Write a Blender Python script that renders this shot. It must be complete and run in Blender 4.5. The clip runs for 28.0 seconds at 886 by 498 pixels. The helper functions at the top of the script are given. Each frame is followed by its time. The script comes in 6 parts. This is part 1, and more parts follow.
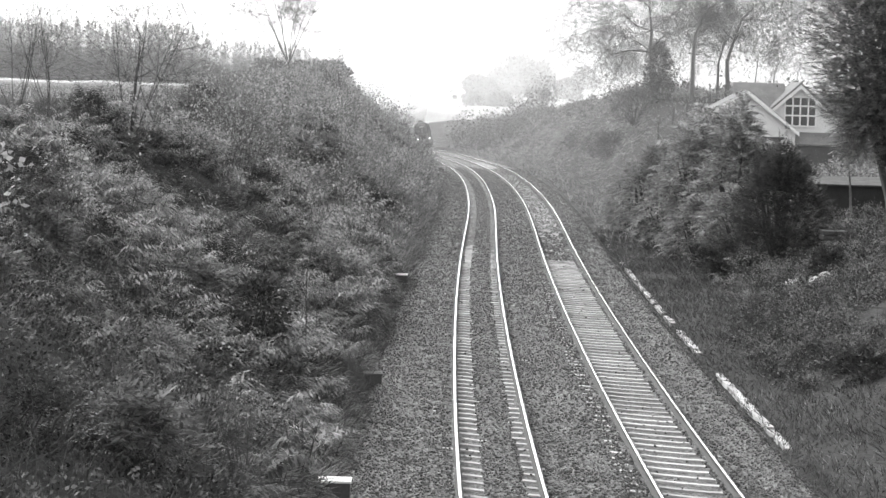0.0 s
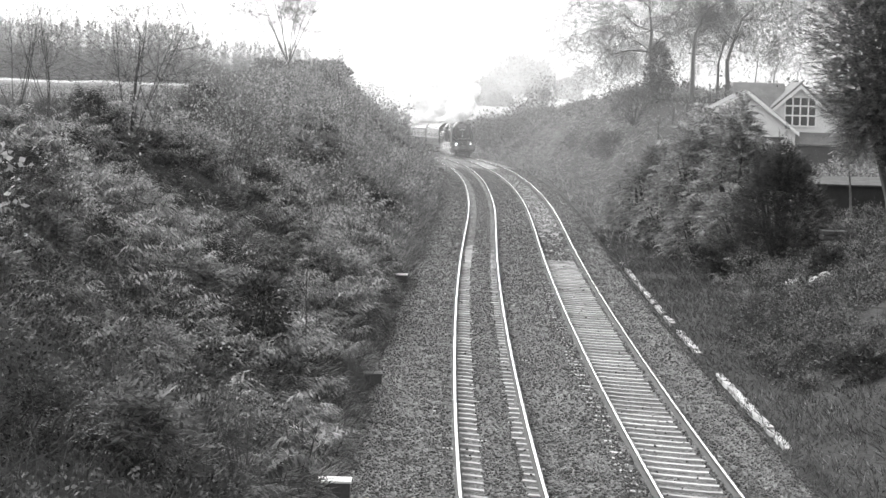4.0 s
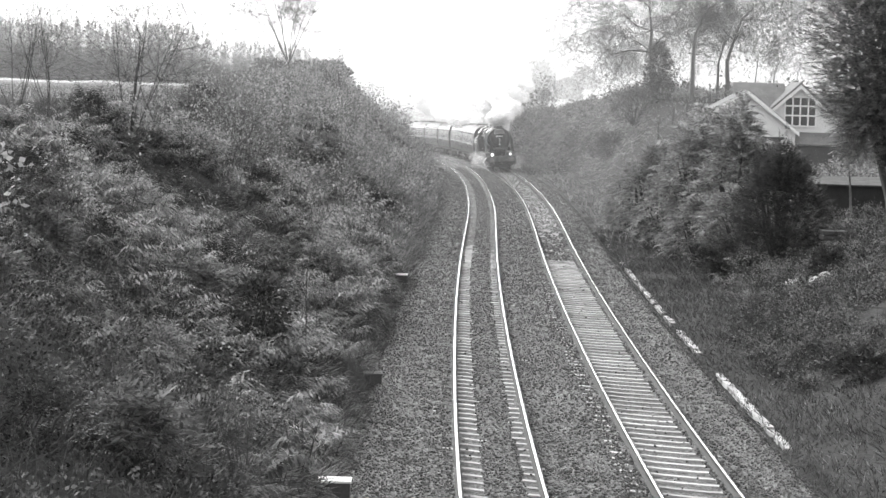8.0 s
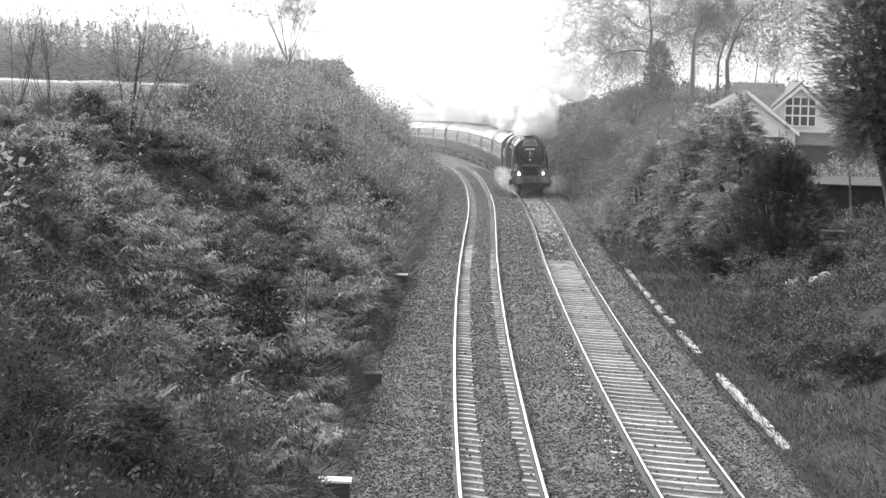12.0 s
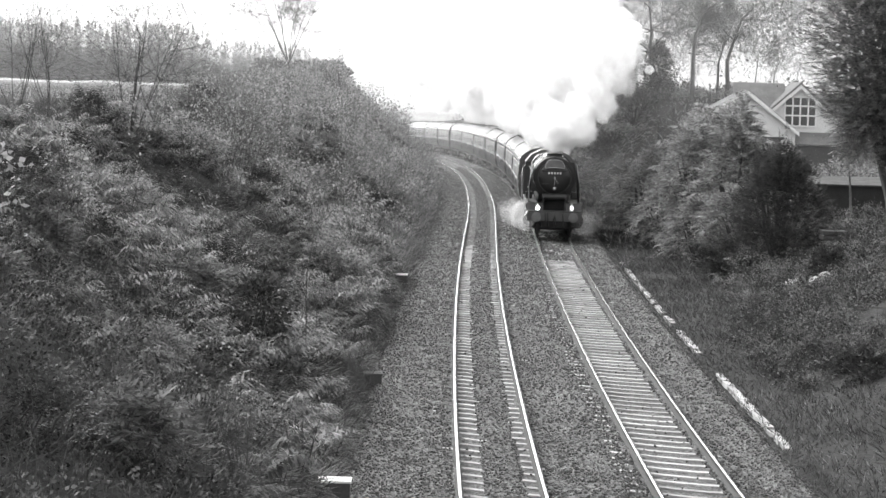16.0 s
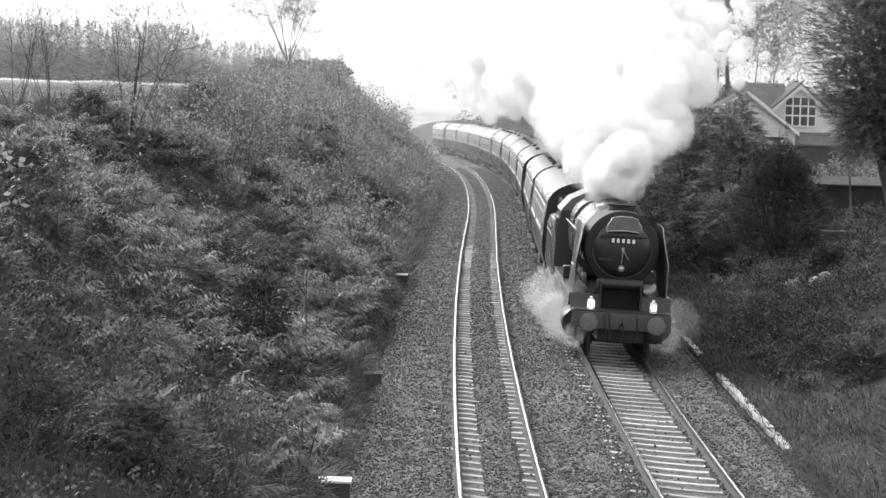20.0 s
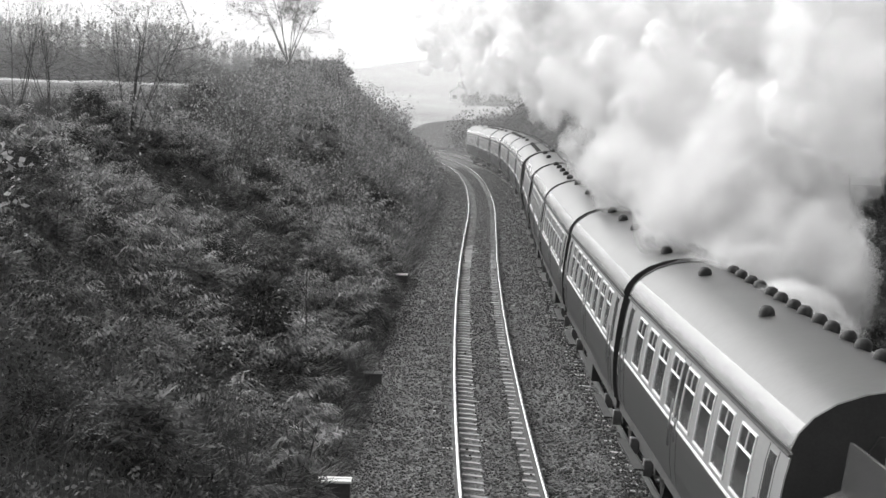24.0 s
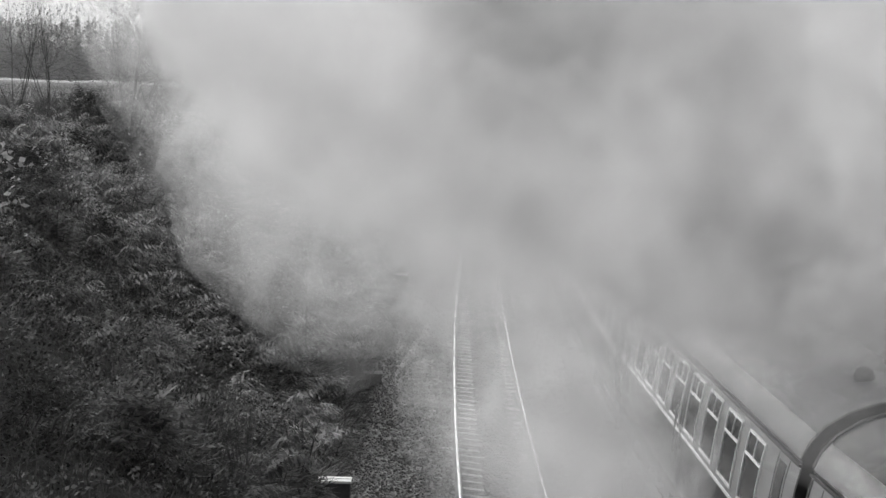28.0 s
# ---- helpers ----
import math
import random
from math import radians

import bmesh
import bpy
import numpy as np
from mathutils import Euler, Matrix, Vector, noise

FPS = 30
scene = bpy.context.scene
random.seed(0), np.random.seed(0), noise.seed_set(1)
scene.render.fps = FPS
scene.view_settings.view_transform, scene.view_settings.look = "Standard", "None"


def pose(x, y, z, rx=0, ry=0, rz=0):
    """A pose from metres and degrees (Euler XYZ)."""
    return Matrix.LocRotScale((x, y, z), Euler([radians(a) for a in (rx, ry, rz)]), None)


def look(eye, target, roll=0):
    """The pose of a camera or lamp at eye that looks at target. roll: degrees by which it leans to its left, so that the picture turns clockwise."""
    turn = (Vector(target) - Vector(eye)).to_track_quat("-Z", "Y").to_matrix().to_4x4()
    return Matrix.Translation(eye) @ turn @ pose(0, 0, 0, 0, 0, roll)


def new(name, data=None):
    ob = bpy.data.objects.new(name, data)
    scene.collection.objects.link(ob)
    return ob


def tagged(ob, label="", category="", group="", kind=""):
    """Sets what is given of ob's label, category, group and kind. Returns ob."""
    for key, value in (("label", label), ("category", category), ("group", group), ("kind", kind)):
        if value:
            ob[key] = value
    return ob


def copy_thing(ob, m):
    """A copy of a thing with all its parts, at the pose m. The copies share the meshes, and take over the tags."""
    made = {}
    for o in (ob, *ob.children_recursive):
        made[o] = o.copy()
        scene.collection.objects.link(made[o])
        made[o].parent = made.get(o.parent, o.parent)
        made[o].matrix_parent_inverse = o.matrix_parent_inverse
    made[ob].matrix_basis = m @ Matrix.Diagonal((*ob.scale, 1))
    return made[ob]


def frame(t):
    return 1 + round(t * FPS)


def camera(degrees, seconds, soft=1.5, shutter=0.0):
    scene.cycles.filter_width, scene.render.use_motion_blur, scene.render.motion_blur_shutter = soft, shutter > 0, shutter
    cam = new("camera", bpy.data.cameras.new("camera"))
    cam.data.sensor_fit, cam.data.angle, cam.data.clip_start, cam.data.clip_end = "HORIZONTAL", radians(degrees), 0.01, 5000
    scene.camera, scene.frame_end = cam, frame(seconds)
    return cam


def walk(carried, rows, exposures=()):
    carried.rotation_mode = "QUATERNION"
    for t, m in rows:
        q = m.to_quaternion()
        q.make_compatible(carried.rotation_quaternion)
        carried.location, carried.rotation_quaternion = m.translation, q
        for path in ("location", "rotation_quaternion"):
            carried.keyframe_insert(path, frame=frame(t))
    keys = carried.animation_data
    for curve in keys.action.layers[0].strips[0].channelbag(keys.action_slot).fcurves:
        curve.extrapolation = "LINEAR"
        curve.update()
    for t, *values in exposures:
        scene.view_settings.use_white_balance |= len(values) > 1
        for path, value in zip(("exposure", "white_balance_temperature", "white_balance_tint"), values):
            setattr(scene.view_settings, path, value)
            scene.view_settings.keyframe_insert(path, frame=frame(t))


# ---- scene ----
cam = camera(20.70, 28.0)
EYE = (0.0, 0.0, 6.883)
_c = look(EYE, (0.0, math.cos(0.06571), 6.883 - math.sin(0.06571)), 1.627)
walk(cam, [(0.0, _c), (28.0, _c)], [(0.0, 0.0), (14.0, 0.0), (18.0, -0.06), (21.0, -0.25), (24.0, -0.6), (26.0, -0.62), (27.0, -0.66), (28.0, -1.02)])
scene.cycles.transparent_max_bounces = 96

# ---- light: bright hazy sky, veiled sun ahead and to the left
SUN_EL, SUN_AZ = 35.0, -42.0
world = bpy.data.worlds.new("world")
scene.world = world
world.use_nodes = True
_n, _l = world.node_tree.nodes, world.node_tree.links
_sky = _n.new("ShaderNodeTexSky")
_sky.sky_type = "NISHITA"
_sky.sun_disc = False
_sky.sun_elevation = radians(SUN_EL)
_sky.sun_rotation = radians(SUN_AZ)
_sky.air_density, _sky.dust_density, _sky.ozone_density = 1.0, 4.0, 1.0
_bw = _n.new("ShaderNodeRGBToBW")
_l.new(_sky.outputs[0], _bw.inputs[0])
_haze = _n.new("ShaderNodeMath")
_haze.operation = "ADD"
_haze.inputs[1].default_value = 1.75  # even light of the thin cloud all round
_l.new(_bw.outputs[0], _haze.inputs[0])
_l.new(_haze.outputs[0], _n["Background"].inputs[0])
_n["Background"].inputs[1].default_value = 0.38
sun = new("sun", bpy.data.lights.new("sun", "SUN"))
sun.data.energy = 2.1
sun.data.angle = radians(16)
sun.data.color = (1, 1, 1)
sun.matrix_world = look((60 * math.sin(radians(SUN_AZ)), 60 * math.cos(radians(SUN_AZ)), 60 * math.tan(radians(SUN_EL))), (0, 0, 0))


# ---- materials (the film is black and white: greys only)
def material(name, base, rough=0.8, metal=0.0, var=0.3, scale=3.0, fine=40.0, bump=0.3, depth=0.02, random_amount=0.0, island=False, spec=0.5):
    m = bpy.data.materials.new(name)
    m.use_nodes = True
    n, l = m.node_tree.nodes, m.node_tree.links
    b = n["Principled BSDF"]
    b.inputs["Roughness"].default_value = rough
    b.inputs["Metallic"].default_value = metal
    b.inputs["Specular IOR Level"].default_value = spec
    tc = n.new("ShaderNodeTexCoord")
    n1, n2 = n.new("ShaderNodeTexNoise"), n.new("ShaderNodeTexNoise")
    n1.inputs["Scale"].default_value, n1.inputs["Detail"].default_value = scale, 4
    n2.inputs["Scale"].default_value, n2.inputs["Detail"].default_value = fine, 3
    l.new(tc.outputs["Object"], n1.inputs["Vector"])
    l.new(tc.outputs["Object"], n2.inputs["Vector"])
    add = n.new("ShaderNodeMath")
    add.operation = "ADD"
    l.new(n1.outputs["Fac"], add.inputs[0])
    l.new(n2.outputs["Fac"], add.inputs[1])
    mr = n.new("ShaderNodeMapRange")
    mr.inputs["From Min"].default_value, mr.inputs["From Max"].default_value = 0.65, 1.35
    mr.inputs["To Min"].default_value, mr.inputs["To Max"].default_value = base * (1 - var), base * (1 + var)
    l.new(add.outputs[0], mr.inputs["Value"])
    out = mr.outputs[0]
    if random_amount:
        if island:
            rn = n.new("ShaderNodeNewGeometry").outputs["Random Per Island"]
        else:
            rn = n.new("ShaderNodeObjectInfo").outputs["Random"]
        r2 = n.new("ShaderNodeMapRange")
        r2.inputs["To Min"].default_value, r2.inputs["To Max"].default_value = 1 - random_amount, 1 + random_amount
        l.new(rn, r2.inputs["Value"])
        mul = n.new("ShaderNodeMath")
        mul.operation = "MULTIPLY"
        l.new(out, mul.inputs[0])
        l.new(r2.outputs[0], mul.inputs[1])
        out = mul.outputs[0]
    l.new(out, b.inputs["Base Color"])
    if bump:
        bp = n.new("ShaderNodeBump")
        bp.inputs["Strength"].default_value, bp.inputs["Distance"].default_value = bump, depth
        l.new(n2.outputs["Fac"], bp.inputs["Height"])
        l.new(bp.outputs[0], b.inputs["Normal"])
    return m


def leaf_material(name, base, amount=0.5, through_light=0.35, rough=0.6):
    m = material(name, base, rough, 0, 0.25, 0.6, 5.0, 0, 0, amount, True, 0.2)
    n, l = m.node_tree.nodes, m.node_tree.links
    b, o = n["Principled BSDF"], n["Material Output"]
    t = n.new("ShaderNodeBsdfTranslucent")
    l.new(b.inputs["Base Color"].links[0].from_socket, t.inputs[0])
    mix = n.new("ShaderNodeMixShader")
    mix.inputs[0].default_value = through_light
    l.new(b.outputs[0], mix.inputs[1])
    l.new(t.outputs[0], mix.inputs[2])
    l.new(mix.outputs[0], o.inputs[0])
    return m


def vapour_material(name, alpha, spread=0.0, scale=0.6, white=0.95, through_light=0.5, clear=None):
    """Steam or mist: white, scattering, partly see-through, with uneven density."""
    m = bpy.data.materials.new(name)
    m.use_nodes = True
    n, l = m.node_tree.nodes, m.node_tree.links
    n.remove(n["Principled BSDF"])
    d, t, tr = n.new("ShaderNodeBsdfDiffuse"), n.new("ShaderNodeBsdfTranslucent"), n.new("ShaderNodeBsdfTransparent")
    d.inputs[0].default_value = t.inputs[0].default_value = (white, white, white, 1)
    mx, mo = n.new("ShaderNodeMixShader"), n.new("ShaderNodeMixShader")
    mx.inputs[0].default_value = through_light
    l.new(d.outputs[0], mx.inputs[1])
    l.new(t.outputs[0], mx.inputs[2])
    l.new(tr.outputs[0], mo.inputs[1])
    l.new(mx.outputs[0], mo.inputs[2])
    mo.inputs[0].default_value = alpha
    if spread:
        tc, nz, mr = n.new("ShaderNodeTexCoord"), n.new("ShaderNodeTexNoise"), n.new("ShaderNodeMapRange")
        nz.inputs["Scale"].default_value, nz.inputs["Detail"].default_value = scale, 5
        l.new(tc.outputs["Object"], nz.inputs["Vector"])
        mr.inputs["From Min"].default_value, mr.inputs["From Max"].default_value = 0.32, 0.68
        mr.inputs["To Min"].default_value, mr.inputs["To Max"].default_value = max(0, alpha - spread), min(1, alpha + spread)
        l.new(nz.outputs["Fac"], mr.inputs["Value"])
        l.new(mr.outputs[0], mo.inputs[0])
        if clear:
            # denser over the valley than over the high ground
            sx, rx, mu = n.new("ShaderNodeSeparateXYZ"), n.new("ShaderNodeMapRange"), n.new("ShaderNodeMath")
            l.new(tc.outputs["Object"], sx.inputs[0])
            l.new(sx.outputs["X"], rx.inputs["Value"])
            rx.inputs["From Min"].default_value, rx.inputs["From Max"].default_value = clear
            rx.inputs["To Min"].default_value, rx.inputs["To Max"].default_value = 0.8, 1.0
            mu.operation = "MULTIPLY"
            l.new(mr.outputs[0], mu.inputs[0])
            l.new(rx.outputs[0], mu.inputs[1])
            l.new(mu.outputs[0], mo.inputs[0])
    l.new(mo.outputs[0], n["Material Output"].inputs[0])
    return m


M_SOIL = material("soil", 0.043, 0.95, 0, 0.45, 0.25, 6, 0.6, 0.1, spec=0.05)
M_BALLAST = material("ballast", 0.083, 0.9, 0, 0.55, 0.5, 24, 1.0, 0.06)


def stony(m, scale, lo, hi):
    """Break a surface up into small stones, each of its own grey."""
    n, l = m.node_tree.nodes, m.node_tree.links
    b = n["Principled BSDF"]
    tc, vo, bw, mr = n.new("ShaderNodeTexCoord"), n.new("ShaderNodeTexVoronoi"), n.new("ShaderNodeRGBToBW"), n.new("ShaderNodeMapRange")
    vo.inputs["Scale"].default_value = scale
    l.new(tc.outputs["Object"], vo.inputs["Vector"])
    l.new(vo.outputs["Color"], bw.inputs[0])
    l.new(bw.outputs[0], mr.inputs["Value"])
    mr.inputs["From Min"].default_value, mr.inputs["From Max"].default_value = 0.2, 0.8
    mr.inputs["To Min"].default_value, mr.inputs["To Max"].default_value = lo, hi
    mu = n.new("ShaderNodeMath")
    mu.operation = "MULTIPLY"
    old = b.inputs["Base Color"].links[0].from_socket
    l.new(old, mu.inputs[0])
    l.new(mr.outputs[0], mu.inputs[1])
    l.new(mu.outputs[0], b.inputs["Base Color"])
    bp = n.new("ShaderNodeBump")
    bp.invert = True
    bp.inputs["Strength"].default_value, bp.inputs["Distance"].default_value = 1.0, 0.05
    l.new(vo.outputs["Distance"], bp.inputs["Height"])
    l.new(bp.outputs[0], b.inputs["Normal"])
    return m


stony(M_BALLAST, 17.0, 0.35, 1.7)
M_STONE = material("stone", 0.089, 0.9, 0, 0.2, 1, 30, 0.2, 0.01, 0.55, True)
M_RAIL_TOP = material("rail_top", 0.75, 0.16, 1.0, 0.08, 3, 60, 0.02, 0.001)
M_RAIL_SIDE = material("rail_side", 0.025, 0.8, 0.0, 0.3, 2, 30, 0.3, 0.005)
M_PALE_BED = material("pale_gravel", 0.221, 0.95, 0, 0.4, 1.2, 30, 0.8, 0.03)
M_SLEEPER = material("sleeper", 0.331, 0.85, 0, 0.3, 2, 25, 0.4, 0.01, 0.3)
M_CONCRETE = material("concrete", 0.306, 0.9, 0, 0.3, 2, 25, 0.4, 0.01, 0.2)
M_DARK_SLAB = material("dark_slab", 0.06, 0.8, 0, 0.3, 2, 25, 0.4, 0.01)
M_CLIP = material("clip", 0.1, 0.6, 0.3, 0.3, 9, 60, 0.2, 0.003)
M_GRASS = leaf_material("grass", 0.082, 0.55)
# dry pale grass; on the far slopes distance haze is lightened into it too
M_FARGRASS = leaf_material("bleached_hazed_grass", 0.189, 0.5)
# far paler than the near conifers: haze over the plateau mixed into the colour
M_PLANTATION = leaf_material("hazed_needles", 0.42, 0.4, 0.3)
M_STRAW = leaf_material("dry_grass", 0.19, 0.5)
M_BRACKEN = leaf_material("bracken", 0.24, 0.7)
M_BRAMBLE = leaf_material("bramble_leaf", 0.123, 0.65)
M_LEAF = leaf_material("sapling_leaf", 0.27, 0.6)
M_PALE_LEAF = leaf_material("pale_leaf", 0.27, 0.5)
M_EVERGREEN = leaf_material("evergreen", 0.07, 0.6, 0.2)
M_DARKTREE = leaf_material("dark_tree_leaf", 0.186, 0.6, 0.2)
# very dark leaves; between the ferns this colour also holds the hollows' shade
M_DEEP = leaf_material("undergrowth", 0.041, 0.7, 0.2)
M_CONIFER = leaf_material("conifer", 0.255, 0.55, 0.25)
M_TWIG = material("twig", 0.06, 0.9, 0, 0.3, 2, 20, 0.3, 0.01)
M_FARLEAF = leaf_material("far_foliage", 0.111, 0.4, 0.2)
M_BLACK = material("black_paint", 0.018, 0.38, 0, 0.4, 2, 25, 0.05, 0.002)
M_SOOT = material("sooty_black", 0.012, 0.7, 0, 0.5, 2, 25, 0.2, 0.004)
M_GREEN = material("dark_green_paint", 0.045, 0.25, 0, 0.25, 2, 25, 0.03, 0.001)
M_BEAM = material("red_beam_paint", 0.065, 0.45, 0, 0.25, 3, 25, 0.05, 0.002)
M_BEAD = material("worn_edge", 0.22, 0.4, 0.5, 0.2, 3, 40, 0.05, 0.002)
M_STEEL = material("bright_steel", 0.4, 0.3, 1.0, 0.2, 3, 40, 0.05, 0.002)
M_GREYPLATE = material("grey_plate", 0.13, 0.5, 0, 0.25, 4, 40, 0.1, 0.002)
M_WHITE = material("white_paint", 0.75, 0.6, 0, 0.08, 3, 40, 0.1, 0.002)
M_CREAM = material("cream_paint", 0.243, 0.34, 0, 0.10, 0.8, 12, 0.03, 0.001)
M_MAROON = material("maroon_paint", 0.022, 0.42, 0, 0.2, 0.8, 12, 0.03, 0.001)
M_ROOF = material("coach_roof", 0.03, 0.34, 0, 0.35, 0.7, 9, 0.12, 0.004, spec=0.28)
M_UNDER = material("underframe", 0.03, 0.85, 0, 0.4, 2, 20, 0.3, 0.01)
M_WINDOW = material("window_glass", 0.05, 0.08, 0, 0.3, 0.6, 3, 0.0, 0)
M_RUBBER = material("gangway_rubber", 0.02, 0.75, 0, 0.3, 3, 30, 0.2, 0.005)
M_COAL = material("coal", 0.02, 0.45, 0, 0.5, 4, 30, 0.5, 0.02, 0.5, True)
M_WALL = material("house_render", 0.697, 0.85, 0, 0.10, 1.2, 20, 0.2, 0.005)
M_SLATE = material("slate", 0.14, 0.9, 0, 0.25, 1.5, 20, 0.3, 0.01, spec=0.15)
M_FELT = material("roof_felt", 0.10, 0.95, 0, 0.3, 2, 20, 0.3, 0.01, spec=0.08)
# twig colour lightened for distant trees, standing in for the haze before them
M_FAR_BARK = material("hazed_bark", 0.10, 0.9, 0, 0.3, 2, 20, 0.3, 0.01)
M_VERGE = leaf_material("verge_grass", 0.053, 0.6)
# lighter and glossier than the roof, to give its edge the sky's bright streak
M_CANTRAIL = material("cantrail_sheen", 0.10, 0.22, 0, 0.2, 0.8, 9, 0.1, 0.003, spec=0.6)
M_SHED = material("shed_board", 0.05, 0.85, 0, 0.35, 2, 20, 0.3, 0.01)
M_PALE_ROCK = material("pale_rock", 0.384, 0.9, 0, 0.4, 2.2, 18, 0.7, 0.04)
M_TARMAC = material("road_surface", 0.276, 0.7, 0, 0.2, 1, 12, 0.2, 0.01)
M_FIELD = material("far_field", 0.20, 0.95, 0, 0.45, 0.012, 0.05, 0, 0)
M_STEAM = vapour_material("steam", 0.13, 0.10, 1.3, 1.0, 0.5)
M_STEAM_TRAIL = vapour_material("trailing_steam", 0.11, 0.09, 0.6, 1.0, 0.5)
M_STEAM_SOFT = vapour_material("soft_steam", 0.06, 0.065, 0.6, 0.88, 0.5)
M_STEAM_THIN = vapour_material("thin_steam", 0.013, 0.018, 1.6, 1.0, 0.5)
M_VEIL = vapour_material("steam_veil", 0.023, 0.03, 1.6, 1.0, 0.5)


def lamp_glow(name, strength):
    m = bpy.data.materials.new(name)
    m.use_nodes = True
    b = m.node_tree.nodes["Principled BSDF"]
    b.inputs["Base Color"].default_value = (0.9, 0.9, 0.9, 1)
    b.inputs["Emission Color"].default_value = (1, 1, 1, 1)
    b.inputs["Emission Strength"].default_value = strength
    return m


M_LAMP = lamp_glow("bright_lamp", 12.0)
M_LAMP_DIM = lamp_glow("dim_lamp", 4.0)


# ---- mesh helpers
def mesh_np(name, verts, faces, mats=(), smooth=False):
    """A mesh from arrays: verts (n, 3), faces (m, k)."""
    me = bpy.data.meshes.new(name)
    verts, faces = np.asarray(verts, np.float32), np.asarray(faces, np.int32)
    k = faces.shape[1]
    me.vertices.add(len(verts))
    me.vertices.foreach_set("co", verts.ravel())
    me.loops.add(faces.size)
    me.loops.foreach_set("vertex_index", faces.ravel())
    me.polygons.add(len(faces))
    me.polygons.foreach_set("loop_start", np.arange(len(faces), dtype=np.int32) * k)
    me.polygons.foreach_set("loop_total", np.full(len(faces), k, np.int32))
    if smooth:
        me.polygons.foreach_set("use_smooth", np.ones(len(faces), bool))
    for m in (mats if isinstance(mats, (list, tuple)) else (mats,)):
        me.materials.append(m)
    me.update(calc_edges=True)
    return me


def part(name, bm, mat=None, parent=None, label="", smooth=False):
    """Link a bmesh (or a mesh) as one object under a thing or part."""
    if isinstance(bm, bmesh.types.BMesh):
        me = bpy.data.meshes.new(name)
        bm.normal_update()
        bm.to_mesh(me)
        bm.free()
        me.materials.append(mat)
        if smooth:
            me.polygons.foreach_set("use_smooth", np.ones(len(me.polygons), bool))
            me.set_sharp_from_angle(angle=0.7)
    else:
        me = bm
    ob = new(name, me)
    if parent is not None:
        ob.parent = parent
    if label:
        tagged(ob, label)
    return ob


def thing(name, m, label, category, group="", kind=""):
    ob = new(name)
    ob.empty_display_size = 0.3
    ob.matrix_basis = m
    return tagged(ob, label, category, group, kind)


def add_box(bm, x0, x1, y0, y1, z0, z1, bevel=0.0, m=None):
    vs = [bm.verts.new(v) for v in ((x0, y0, z0), (x1, y0, z0), (x1, y1, z0), (x0, y1, z0), (x0, y0, z1), (x1, y0, z1), (x1, y1, z1), (x0, y1, z1))]
    fs = [bm.faces.new([vs[i] for i in f]) for f in ((3, 2, 1, 0), (4, 5, 6, 7), (0, 1, 5, 4), (1, 2, 6, 5), (2, 3, 7, 6), (3, 0, 4, 7))]
    if bevel:
        es = list({e for f in fs for e in f.edges})
        r = bmesh.ops.bevel(bm, geom=es, offset=bevel, segments=2, affect="EDGES", profile=0.5)
        vs = list({v for f in r["faces"] for v in f.verts} | {v for v in vs if v.is_valid})
    if m is not None:
        bmesh.ops.transform(bm, matrix=m, verts=vs)
    return bm


def box(*a, **k):
    return add_box(bmesh.new(), *a, **k)


def add_loft(bm, rings, close=True, cap=True):
    """Skin a list of rings of points."""
    made = [[bm.verts.new(p) for p in r] for r in rings]
    for a, b in zip(made, made[1:]):
        n = len(a)
        for i in range(n if close else n - 1):
            j = (i + 1) % n
            bm.faces.new((a[i], a[j], b[j], b[i]))
    if cap:
        bm.faces.new(made[0][::-1])
        bm.faces.new(made[-1])
    return bm


def loft(rings, close=True, cap=True):
    bm = add_loft(bmesh.new(), rings, close, cap)
    bmesh.ops.recalc_face_normals(bm, faces=bm.faces)
    return bm


def circle_y(x, z, y, r, n=24, rz=None):
    """A ring round the y axis."""
    return [(x + r * math.cos(2 * math.pi * i / n), y, z + (rz or r) * math.sin(2 * math.pi * i / n)) for i in range(n)]


def add_rod(bm, pts, r0, r1=None, n=5):
    """A tapered rod through points."""
    pts = [Vector(p) for p in pts]
    r1 = r0 if r1 is None else r1
    rings = []
    for i, p in enumerate(pts):
        d = (pts[min(i + 1, len(pts) - 1)] - pts[max(i - 1, 0)]).normalized()
        u = d.orthogonal().normalized()
        v = d.cross(u)
        r = r0 + (r1 - r0) * i / max(1, len(pts) - 1)
        rings.append([p + r * (math.cos(2 * math.pi * k / n) * u + math.sin(2 * math.pi * k / n) * v) for k in range(n)])
    return add_loft(bm, rings)


# ---- the line of the track: curvature every 25 m along the right-hand track
KAPPA = (0.859, 0.705, 0.343, 0.308, 0.136, -0.621, -0.419, -0.633, -0.977, -0.475, -0.104, -0.836, -1.734, -2.0)
S_ARR = np.arange(-400.0, 1000.5, 0.5)
_k = np.interp(S_ARR, np.arange(14) * 25.0, KAPPA) / 1000.0
_k[S_ARR > 430] = 0.0
_k[S_ARR < -10] = 0.0
_th = np.cumsum(_k) * 0.5
_i0 = int(np.argmin(abs(S_ARR)))
_th = _th - _th[_i0] - 0.02784
_x = np.cumsum(np.sin(_th)) * 0.5
_y = np.cumsum(np.cos(_th)) * 0.5
TX, TY, TH = _x - _x[_i0] + 5.05866, _y - _y[_i0] + 15.5, _th
TC = np.clip(108.0 * _k, -0.09, 0.09)
TC = np.convolve(np.pad(TC, 20, "edge"), np.ones(41) / 41, "valid")
TZ = -4e-5 * np.clip(S_ARR - 130.0, 0, 200) ** 2 - 0.016 * np.clip(S_ARR - 330.0, 0, 300)
SPACING = 3.453


